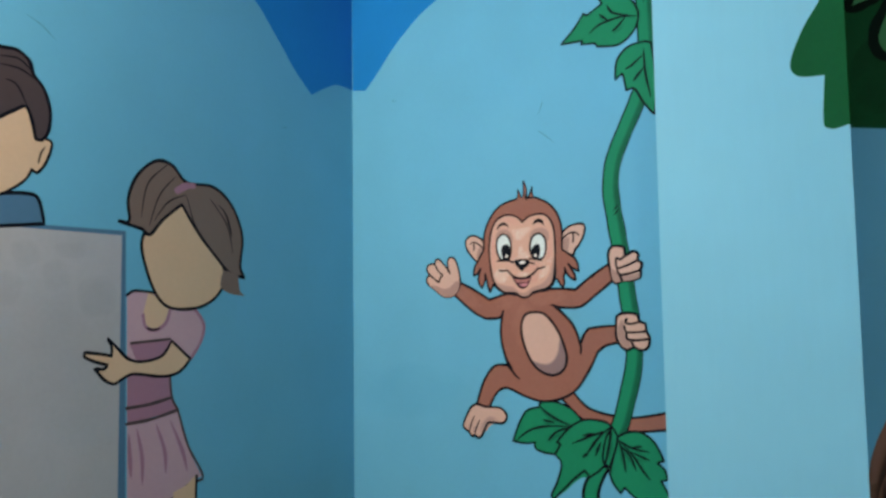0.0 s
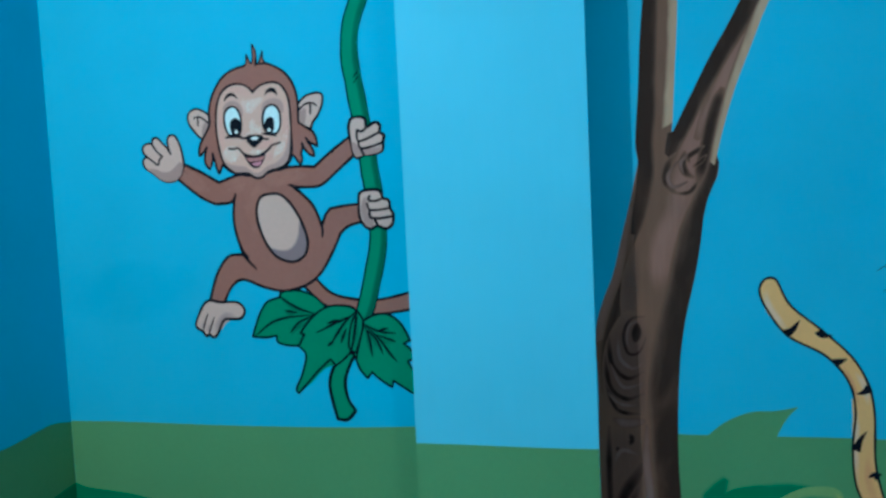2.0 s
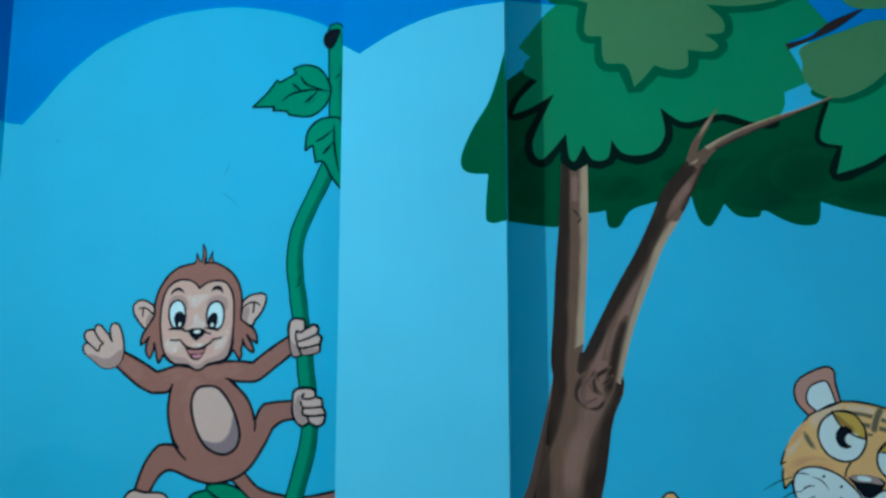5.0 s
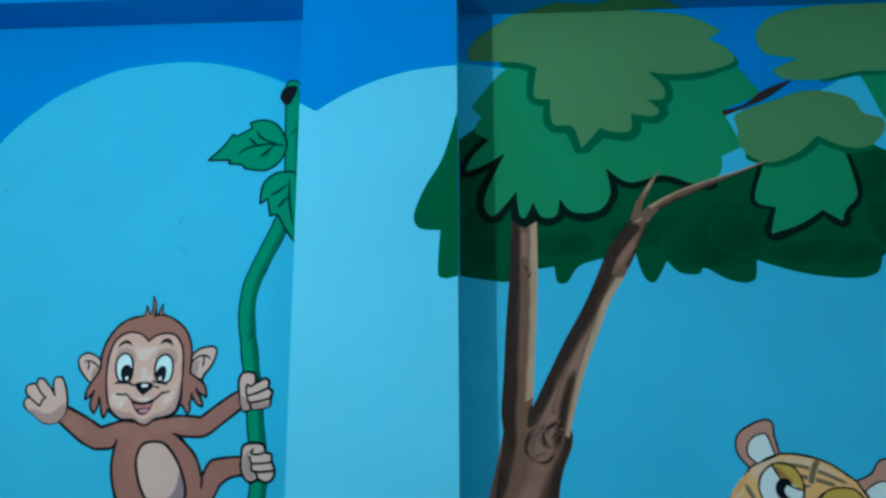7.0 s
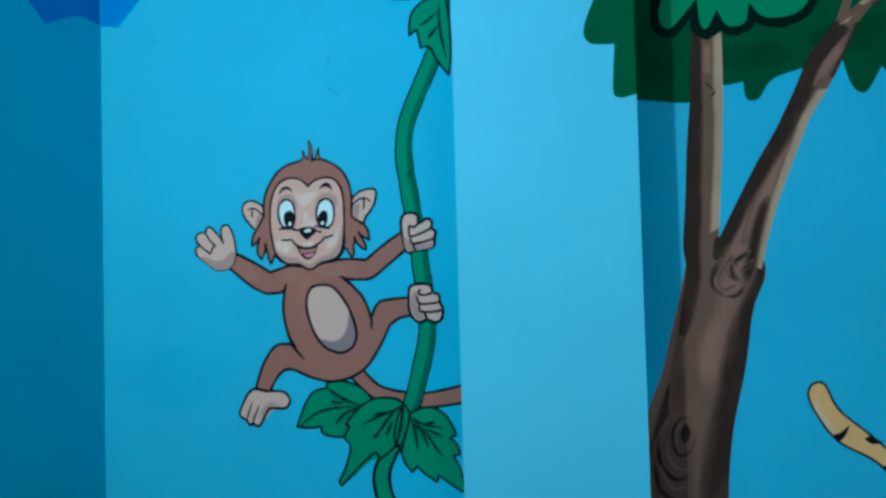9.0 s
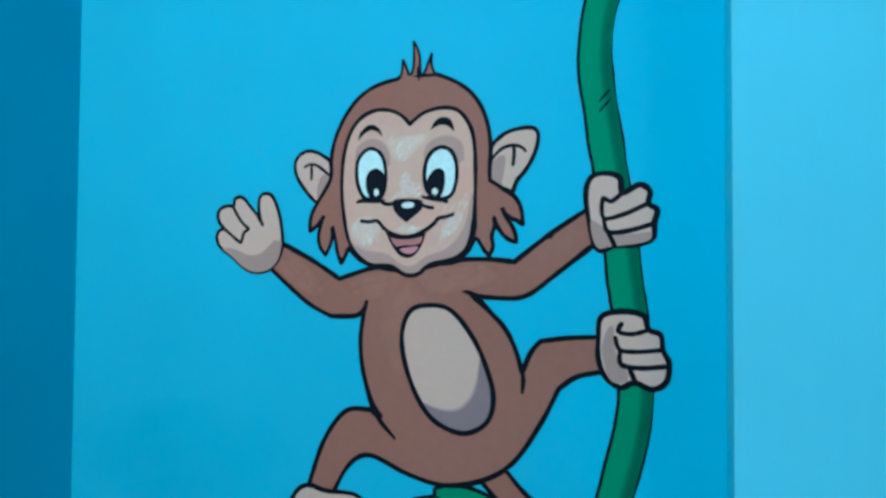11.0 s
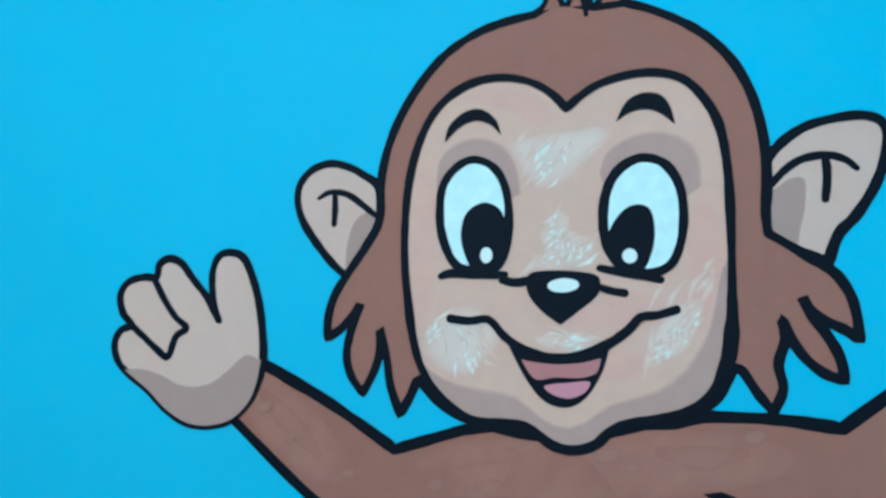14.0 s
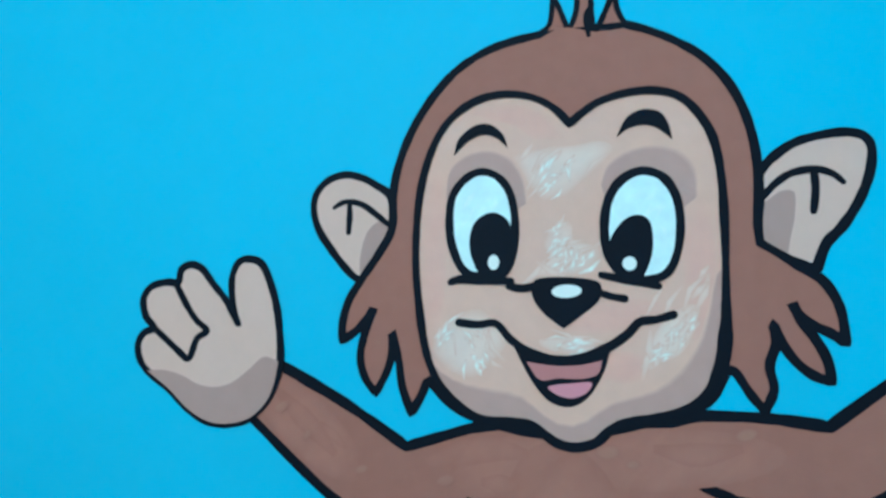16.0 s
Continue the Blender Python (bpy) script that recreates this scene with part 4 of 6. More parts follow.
p.band(JAW, [(0.5859, 1.5634), (0.5887, 1.5802), (0.5995, 1.5913), (0.6125, 1.5954), (0.6265, 1.5885), (0.6355, 1.5742), (0.6386, 1.5621)], [(0.5833, 1.5758), (0.5856, 1.5964), (0.5987, 1.6083), (0.6168, 1.6117), (0.6347, 1.6045), (0.6450, 1.5874), (0.6478, 1.5672)], (1.0, 1.0, 1.0, 0.8, 0.0))
p.band(JAW, [(0.7070, 1.5657), (0.7116, 1.5785), (0.7220, 1.5877), (0.7343, 1.5907), (0.7478, 1.5846), (0.7567, 1.5707), (0.7592, 1.5592)], [(0.7021, 1.5823), (0.7077, 1.5974), (0.7243, 1.6077), (0.7427, 1.6104), (0.7611, 1.6052), (0.7718, 1.5914), (0.7727, 1.5702)], (1.0, 1.0, 1.0, 0.8, 0.0))
p.stroke(LINE, FACE, 0.0058, closed=True)
p.stroke(LINE, [(0.7889, 1.4982), (0.7873, 1.4703), (0.7844, 1.4506), (0.7779, 1.4329), (0.7686, 1.4198)], 0.0095, taper=0.6)
# white ovals with dark ovals
p.shape(EYE, [(0.6125, 1.5931), (0.6265, 1.5867), (0.6351, 1.5720), (0.6383, 1.5498), (0.6359, 1.5279), (0.6291, 1.5131), (0.6117, 1.5105), (0.5983, 1.5158), (0.5898, 1.5327), (0.5867, 1.5507), (0.5884, 1.5733), (0.5991, 1.5881)], 0.0062)
p.shape(EYE, [(0.7342, 1.5894), (0.7478, 1.5838), (0.7566, 1.5686), (0.7589, 1.5475), (0.7560, 1.5268), (0.7487, 1.5128), (0.7348, 1.5078), (0.7189, 1.5112), (0.7090, 1.5230), (0.7051, 1.5400), (0.7061, 1.5605), (0.7120, 1.5763), (0.7220, 1.5860)], 0.0062)
p.scumble(WHITEN, [(0.6016, 1.5730), (0.6159, 1.5771), (0.6241, 1.5670), (0.6108, 1.5628), (0.6021, 1.5504), (0.5976, 1.5505)], 8, 0.018, 0.004, 1.0, 21)
p.scumble(WHITEN, [(0.7218, 1.5704), (0.7380, 1.5734), (0.7458, 1.5646), (0.7474, 1.5435), (0.7433, 1.5394), (0.7416, 1.5520), (0.7257, 1.5617)], 8, 0.018, 0.004, 1.0, 22)
p.fill(LINE, [(0.6197, 1.5604), (0.6322, 1.5543), (0.6371, 1.5388), (0.6369, 1.5213), (0.6300, 1.5114), (0.6139, 1.5105), (0.6062, 1.5215), (0.6028, 1.5370), (0.6069, 1.5530)])
p.fill(LINE, [(0.7297, 1.5561), (0.7376, 1.5509), (0.7397, 1.5353), (0.7370, 1.5207), (0.7305, 1.5095), (0.7161, 1.5112), (0.7090, 1.5238), (0.7091, 1.5378), (0.7187, 1.5521)])
p.fill(WHITE, oval(0.6220, 1.5214, 0.0044, 0.0058))
p.fill(WHITE, oval(0.7227, 1.5199, 0.0050, 0.0052))
p.stroke(LINE, [(0.5886, 1.5062), (0.5962, 1.5084), (0.6117, 1.5075), (0.6357, 1.5071)], 0.0066, taper=0.3)
p.stroke(LINE, [(0.7024, 1.5116), (0.7169, 1.5087), (0.7328, 1.5062), (0.7430, 1.5033)], 0.0066, taper=0.3)
p.fill(LINE, [(0.5891, 1.6069, 1), (0.5925, 1.6202), (0.6042, 1.6303), (0.6169, 1.6315), (0.6278, 1.6231), (0.6320, 1.6110, 1), (0.6234, 1.6196), (0.6121, 1.6230), (0.5999, 1.6180)])
p.fill(LINE, [(0.7145, 1.6165, 1), (0.7218, 1.6308), (0.7330, 1.6368), (0.7452, 1.6348), (0.7519, 1.6256), (0.7548, 1.6124, 1), (0.7450, 1.6212), (0.7348, 1.6248), (0.7237, 1.6227)])
p.fill(LINE, [(0.6511, 1.5028), (0.6558, 1.5088), (0.6760, 1.5100), (0.6966, 1.5079), (0.7023, 1.5037), (0.7006, 1.4928), (0.6871, 1.4811), (0.6751, 1.4718, 1), (0.6626, 1.4808), (0.6533, 1.4917)])
p.fill(WHITE, oval(0.6772, 1.4994, 0.0110, 0.0050, 3))
p.stroke(LINE, [(0.6340, 1.5032), (0.6430, 1.5015), (0.6528, 1.5028)], 0.0052)
p.stroke(LINE, [(0.7006, 1.4987), (0.7095, 1.4958), (0.7187, 1.4942)], 0.0052)
p.stroke(LINE, [(0.5960, 1.4753), (0.6101, 1.4738), (0.6244, 1.4748), (0.6361, 1.4628), (0.6510, 1.4539), (0.6697, 1.4489), (0.6881, 1.4510), (0.7063, 1.4584), (0.7204, 1.4684), (0.7292, 1.4775), (0.7402, 1.4792), (0.7527, 1.4830)], 0.0060, taper=0.2)
p.fill(LINE, [(0.6366, 1.4611, 1), (0.6510, 1.4530), (0.6697, 1.4489), (0.6881, 1.4506), (0.7091, 1.4601, 1), (0.7034, 1.4405), (0.6928, 1.4232), (0.6799, 1.4155), (0.6644, 1.4189), (0.6511, 1.4340)])
p.fill(ROSE, [(0.6477, 1.4471, 1), (0.6594, 1.4454), (0.6718, 1.4445), (0.6881, 1.4457), (0.7026, 1.4493, 1), (0.6994, 1.4395), (0.6881, 1.4356), (0.6718, 1.4355), (0.6574, 1.4342)])
p.fill(PINK, [(0.6636, 1.4287), (0.6697, 1.4309), (0.6799, 1.4321), (0.6945, 1.4333), (0.6920, 1.4264), (0.6819, 1.4216), (0.6710, 1.4232)])
for (u, v), r, turn in (((0.4530, 1.4065), 0.004, 30), ((0.4760, 1.3856), 0.003, 60), ((0.5217, 1.3625), 0.003, 20), ((0.7056, 1.3850), 0.005, 5), ((0.7230, 1.3775), 0.003, 10), ((0.5885, 1.3583), 0.004, 15), ((0.7981, 1.4013), 0.004, 15)):
    p.dabs(FLECK, u, v, r * 1.8, r, turn)
# pale rounded ends
p.shape(PALE, [(0.4493, 1.4420), (0.4474, 1.4647), (0.4429, 1.4876), (0.4355, 1.5080), (0.4274, 1.5217), (0.4163, 1.5256), (0.4066, 1.5228), (0.4017, 1.5109), (0.4025, 1.4943), (0.4056, 1.4803), (0.3964, 1.4920), (0.3838, 1.5052), (0.3732, 1.5172), (0.3621, 1.5212), (0.3532, 1.5168), (0.3509, 1.5062), (0.3395, 1.5062), (0.3255, 1.5023), (0.3188, 1.4915), (0.3224, 1.4770), (0.3310, 1.4675), (0.3216, 1.4626), (0.3171, 1.4520), (0.3212, 1.4387), (0.3326, 1.4278), (0.3509, 1.4162), (0.3680, 1.4022), (0.3860, 1.3929), (0.4041, 1.3910), (0.4239, 1.3959), (0.4380, 1.4085), (0.4450, 1.4231)], 0.0058)
p.fill(SHADE, [(0.3279, 1.4314, 1), (0.3441, 1.4323), (0.3621, 1.4282), (0.3769, 1.4217), (0.3926, 1.4199), (0.4077, 1.4241), (0.4222, 1.4350), (0.4346, 1.4453), (0.4478, 1.4420, 1), (0.4445, 1.4230), (0.4380, 1.4085), (0.4239, 1.3959), (0.4041, 1.3910), (0.3860, 1.3929), (0.3680, 1.4022), (0.3509, 1.4162)])
p.stroke(LINE, [(0.3495, 1.5042), (0.3607, 1.4870), (0.3715, 1.4738), (0.3817, 1.4655), (0.3727, 1.4587), (0.3667, 1.4427), (0.3566, 1.4481), (0.3445, 1.4573), (0.3310, 1.4675)], 0.0054)
p.stroke(LINE, [(0.3964, 1.4920), (0.4035, 1.4803), (0.4104, 1.4710), (0.4054, 1.4826), (0.4028, 1.4967)], 0.0050)
p.shape(PALE, [(0.9575, 1.504), (0.9645, 1.532), (0.9855, 1.538), (1.006, 1.531), (1.01, 1.509), (1.034, 1.52), (1.048, 1.51), (1.046, 1.493), (1.058, 1.483), (1.054, 1.465), (1.052, 1.443), (1.03, 1.434), (1, 1.433), (0.9775, 1.426), (0.9665, 1.448)], 0.0075)
p.shape(PALE, [(0.9755, 1.297), (0.9795, 1.329), (1.008, 1.338), (1.038, 1.333), (1.046, 1.313), (1.062, 1.306), (1.065, 1.284), (1.073, 1.267), (1.069, 1.24), (1.05, 1.229), (1.026, 1.237), (1.006, 1.229), (0.9855, 1.243), (0.9755, 1.268)], 0.0075)
p.fill(SHADE, [(0.9665, 1.47), (0.9905, 1.455), (1.018, 1.449), (1.048, 1.452), (1.048, 1.441), (1.028, 1.435), (0.9905, 1.431), (0.9755, 1.429), (0.9665, 1.448)])
p.fill(SHADE, [(0.9805, 1.279), (0.9865, 1.308), (0.9965, 1.316), (0.9995, 1.28), (1.016, 1.251), (1.014, 1.237), (0.9925, 1.239)])
p.stroke(LINE, [(1.01, 1.509), (0.9945, 1.497), (0.9825, 1.501), (0.9835, 1.473), (1.012, 1.478), (1.044, 1.492)], 0.0066)
p.stroke(LINE, [(0.9835, 1.473), (0.9895, 1.453), (1.018, 1.454), (1.054, 1.464)], 0.0066)
p.stroke(LINE, [(0.9895, 1.453), (0.9985, 1.433)], 0.0066)
p.stroke(LINE, [(1.046, 1.313), (1.024, 1.306), (1.004, 1.309), (1.008, 1.32)], 0.0066)
p.stroke(LINE, [(0.9995, 1.3), (1.006, 1.283), (1.03, 1.281), (1.065, 1.285)], 0.0066)
p.stroke(LINE, [(1.006, 1.28), (1.008, 1.262), (1.034, 1.258), (1.069, 1.262)], 0.0066)
p.stroke(LINE, [(1.02, 1.255), (1.028, 1.236)], 0.0066)
ring = curve([(0.5045, 1.0398), (0.5359, 1.0342), (0.5906, 1.0325), (0.6119, 1.0097), (0.5974, 0.9857), (0.5490, 0.9836), (0.5345, 0.9653), (0.5198, 0.9383), (0.5071, 0.9315), (0.4946, 0.9407, 1), (0.4850, 0.9348), (0.4741, 0.9491, 1), (0.4584, 0.9576), (0.4530, 0.9707), (0.4680, 1.0045), (0.4844, 1.0302)])
p.fill(PALE, ring)
p.ribbon(SOLE, [(0.5898, 0.9914), (0.5507, 0.9909), (0.5267, 0.9652), (0.5120, 0.9396)], 0.030, 0.3)
p.ribbon(SOLE, [(0.4858, 0.9792), (0.4726, 0.9535)], 0.016, 0.3)
p.ribbon(SOLE, [(0.5031, 0.9721), (0.4899, 0.9428)], 0.016, 0.3)
p.stroke(LINE, ring, 0.0070, closed=True)
p.stroke(LINE, [(0.4942, 1.0004), (0.4859, 0.9828), (0.4750, 0.9506)], 0.0046, taper=0.4)
p.stroke(LINE, [(0.5137, 0.9890), (0.5030, 0.9649), (0.4938, 0.9407)], 0.0046, taper=0.4)

# ---- painted tree ----
tree = thing("painted_tree", (1.85, 0, 0.3), "tall brown tree with green layered crown painted on blue wall", "tree")
L1_LEFT = [(1.757, 1.984), (1.747, 1.804), (1.735, 1.672), (1.727, 1.543), (1.717, 1.418), (1.723, 1.372), (1.714, 1.299), (1.704, 1.233), (1.698, 1.170)]
L1_RIGHT = [(1.832, 1.975), (1.831, 1.854), (1.825, 1.704), (1.816, 1.575), (1.809, 1.465)]
L2_LEFT = [(2.106, 1.978), (2.070, 1.934), (2.040, 1.898), (1.998, 1.802), (1.954, 1.712), (1.902, 1.623), (1.852, 1.527), (1.802, 1.430), (1.796, 1.439), (1.788, 1.389)]
L2_RIGHT = [(2.509, 2.143), (2.432, 2.111), (2.345, 2.077), (2.255, 2.037), (2.190, 2.006), (2.159, 1.970), (2.140, 1.929), (2.120, 1.884), (2.079, 1.805), (2.035, 1.733), (2.000, 1.647), (1.959, 1.543), (1.930, 1.449), (1.906, 1.353)]
BODY_RIGHT = [(1.917, 1.358), (1.914, 1.328), (1.896, 1.293), (1.879, 1.235), (1.869, 1.162), (1.856, 1.088), (1.842, 1.028), (1.828, 0.968), (1.814, 0.876), (1.807, 0.783), (1.803, 0.689), (1.802, 0.594), (1.806, 0.481), (1.805, 0.330), (1.800, 0.133)]
BODY_LEFT = [(1.702, 1.278), (1.675, 1.175), (1.652, 1.085), (1.627, 1.025), (1.608, 0.964), (1.603, 0.902), (1.606, 0.791), (1.602, 0.631), (1.607, 0.517), (1.610, 0.402), (1.609, 0.319), (1.602, 0.132)]
p = Paint("north", 2.1)
p.fill(BARK, even(L1_LEFT[:-3], 40) + even(BODY_LEFT, 40) + [Vector(q) for q in ((1.589, -0.128), (1.796, -0.124))] + even(BODY_RIGHT, 40)[::-1] + even(L2_RIGHT, 40)[::-1]
       + even([(2.509, 2.151), (2.432, 2.122), (2.358, 2.1), (2.283, 2.076), (2.208, 2.044), (2.158, 2.016), (2.136, 1.998)], 12) + [Vector(q) for q in ((2.149, 2.036), (2.176, 2.08), (2.201, 2.132), (2.161, 2.085), (2.124, 2.029))] + even(L2_LEFT, 40)[:-4] + even(L1_RIGHT, 20)[::-1] + [Vector(q) for q in ((1.813, 1.963), (1.796, 1.955), (1.777, 1.963))])
p.make("trunk", tree)
soft = Motif("north", 2.2)
soft.base = tree
# reddish middle of the bark
soft.ribbon(WARMBARK, [(1.891, 1.538), (1.866, 1.454), (1.822, 1.254), (1.782, 1.167), (1.761, 1.033)], 0.075)
soft.ribbon(WARMBARK, [(2.074, 1.869), (1.994, 1.704), (1.924, 1.543), (1.864, 1.418)], 0.040)
soft.ribbon(WARMBARK, [(1.795, 1.948), (1.793, 1.888), (1.790, 1.863)], 0.028)
# dark sides
soft.band(DRYBARK, L1_LEFT, [(1.785, 1.960), (1.783, 1.854), (1.784, 1.738), (1.778, 1.607), (1.771, 1.480), (1.763, 1.387), (1.767, 1.369), (1.753, 1.274), (1.729, 1.201), (1.700, 1.146)], (1.0, 1.0, 1.0, 0.85, 0.0))
soft.band(DRYBARK, L2_LEFT, [(2.142, 1.950), (2.106, 1.884), (2.068, 1.828), (2.032, 1.756), (1.992, 1.685), (1.944, 1.611), (1.895, 1.527), (1.849, 1.441), (1.826, 1.400), (1.810, 1.365)], (1.0, 1.0, 1.0, 0.85, 0.0))
soft.band(DRYBARK, BODY_RIGHT, [(1.901, 1.423), (1.894, 1.365), (1.872, 1.309), (1.841, 1.253), (1.817, 1.195), (1.798, 1.121), (1.781, 1.047), (1.756, 0.972), (1.735, 0.880), (1.725, 0.787), (1.726, 0.692), (1.734, 0.595), (1.732, 0.482), (1.722, 0.331), (1.713, 0.133)], (1.0, 1.0, 0.95, 0.7, 0.0))
soft.ribbon(DRYBARK, [(1.929, 1.543), (1.902, 1.465), (1.884, 1.387), (1.866, 1.311)], 0.030)
soft.ribbon(DRYBARK, [(1.702, 1.188), (1.680, 1.099), (1.667, 1.023), (1.645, 0.947), (1.625, 0.854), (1.617, 0.759)], 0.042, 0.3)
# pale sides
soft.band(PALEBARK, L1_RIGHT, [(1.805, 1.960), (1.804, 1.854), (1.799, 1.705), (1.792, 1.575), (1.781, 1.449)], (1.0, 1.0, 0.9, 0.6, 0.0))
soft.band(PALEBARK, L2_RIGHT[8:], [(2.050, 1.805), (2.008, 1.728), (1.972, 1.642), (1.937, 1.543), (1.913, 1.457), (1.893, 1.363)], (1.0, 1.0, 0.9, 0.6, 0.0))
soft.band(PALEBARK, [(2.509, 2.151), (2.432, 2.122), (2.358, 2.1), (2.283, 2.076), (2.208, 2.044), (2.158, 2.016)], [(2.509, 2.147), (2.432, 2.117), (2.357, 2.094), (2.29, 2.07), (2.223, 2.04), (2.172, 2.007)], (1.0, 1.0, 0.8, 0.5, 0.0))
soft.band(DRYBARK, L2_RIGHT[:5], [(2.509, 2.147), (2.432, 2.117), (2.343, 2.084), (2.250, 2.046), (2.184, 2.015)], (1.0, 1.0, 0.8, 0.5, 0.0))
soft.ribbon(PALEBARK, [(2.194, 2.120), (2.165, 2.079), (2.136, 2.032)], 0.011, 0.5)
soft.ribbon(PALEBARK, [(2.112, 1.966), (2.130, 1.974), (2.147, 1.987)], 0.008, 0.4)
soft.band(DRYBARK, [(2.159, 1.970), (2.140, 1.929), (2.120, 1.884), (2.095, 1.832)], [(2.144, 1.966), (2.124, 1.922), (2.104, 1.884), (2.082, 1.838)], (1.0, 0.9, 0.7, 0.4, 0.0))
soft.band(WARMBARK, [(1.700, 1.266), (1.675, 1.175), (1.652, 1.085), (1.627, 1.025), (1.610, 0.964), (1.605, 0.910)], [(1.705, 1.248), (1.692, 1.170), (1.676, 1.084), (1.654, 1.024), (1.638, 0.978), (1.621, 0.917)], (0.75, 0.8, 0.75, 0.5, 0.0))
soft.ribbon(WARMBARK, [(2.130, 1.938), (2.106, 1.900), (2.078, 1.862), (2.048, 1.815)], 0.026, 0.3)
# broken strokes on the limbs
for a in ([(1.783, 1.851), (1.810, 1.820)], [(1.812, 1.820), (1.798, 1.804)]):
    soft.ribbon(DRYBARK, a, 0.008, 0.3)
# rings of the two knots
for a, w in (([(1.819, 1.389), (1.798, 1.366), (1.788, 1.330), (1.796, 1.303), (1.815, 1.287)], 0.022), ([(1.837, 1.392), (1.830, 1.363), (1.837, 1.338), (1.857, 1.325)], 0.020), ([(1.883, 1.403), (1.864, 1.390), (1.845, 1.377), (1.847, 1.362)], 0.014), ([(1.815, 1.287), (1.845, 1.289), (1.868, 1.317)], 0.012),
             ([(1.855, 1.351), (1.873, 1.364), (1.888, 1.380)], 0.012)):
    soft.ribbon(DRYBARK, a, w, 0.3)
soft.ribbon(KNOTRING, [(1.8194, 1.3675), (1.7949, 1.3321), (1.8074, 1.3033), (1.8415, 1.3154)], 0.012, 0.4)
soft.ribbon(KNOTRING, [(1.8453, 1.3859), (1.8258, 1.3628), (1.8325, 1.3346)], 0.010, 0.4)
soft.ribbon(KNOTFIELD, [(1.7107, 1.1565), (1.6989, 1.0794), (1.6876, 0.9836), (1.6721, 0.9315)], 0.050, 0.35)
soft.ribbon(KNOTFIELD, [(1.680, 0.720), (1.665, 0.600), (1.650, 0.480), (1.640, 0.200)], 0.120, 0.15)
soft.blot(KNOTFIELD, [(1.6890, 0.9924), (1.7341, 0.9539), (1.7313, 0.8382), (1.7198, 0.7212), (1.6580, 0.7156), (1.6214, 0.7635), (1.6201, 0.8723), (1.6473, 0.9510)], (0.0, 0.7, 1.0, 1.0))
for a, w in (([(1.7285, 0.9754), (1.6936, 0.9700), (1.6737, 0.9296), (1.6828, 0.8817), (1.7106, 0.8825), (1.7304, 0.9222)], 0.011), ([(1.6368, 0.9250), (1.6424, 0.8528), (1.6802, 0.8144), (1.7233, 0.8342)], 0.016), ([(1.6247, 0.8765), (1.6366, 0.7917), (1.6767, 0.7602), (1.7214, 0.7757)], 0.016), ([(1.6233, 0.8043), (1.6520, 0.7324), (1.7110, 0.7199)], 0.013), ([(1.6796, 0.6685), (1.6876, 0.6542), (1.6794, 0.6362)], 0.016), ([(1.6482, 0.6332), (1.6534, 0.6190)], 0.012), ([(1.7135, 0.5881), (1.6696, 0.5108), (1.6416, 0.4365), (1.6245, 0.3415)], 0.040), ([(1.6297, 0.6896), (1.6270, 0.5691), (1.6272, 0.4371), (1.6269, 0.3221)], 0.020), ([(1.6992, 0.5282), (1.6666, 0.4354), (1.6426, 0.3408)], 0.030)):
    soft.ribbon(KNOT, a, w, 0.25)
soft.blot(KNOT, [(1.7104, 0.9626), (1.7201, 0.9371), (1.7125, 0.9127), (1.6984, 0.9083), (1.6928, 0.9301), (1.6994, 0.9518)], (0.2, 0.9, 1.0, 1.0))
for a, w in (([(1.7263, 0.9677), (1.6890, 0.9526), (1.6833, 0.9040), (1.7041, 0.8892)], 0.007), ([(1.6599, 0.9323), (1.6628, 0.8695), (1.6958, 0.8404), (1.7241, 0.8611)], 0.013), ([(1.6389, 0.8531), (1.6683, 0.7925), (1.7213, 0.8028)], 0.012), ([(1.6285, 0.7767), (1.6617, 0.7465), (1.7125, 0.7435)], 0.011), ([(1.6398, 0.7075), (1.6744, 0.6963), (1.7231, 0.7027)], 0.026), ([(1.7252, 0.6935), (1.7226, 0.5923), (1.7293, 0.4987), (1.7279, 0.4138)], 0.022), ([(1.6407, 0.5871), (1.6608, 0.6233), (1.7043, 0.6117)], 0.014)):
    soft.ribbon(KNOTRING, a, w, 0.3)

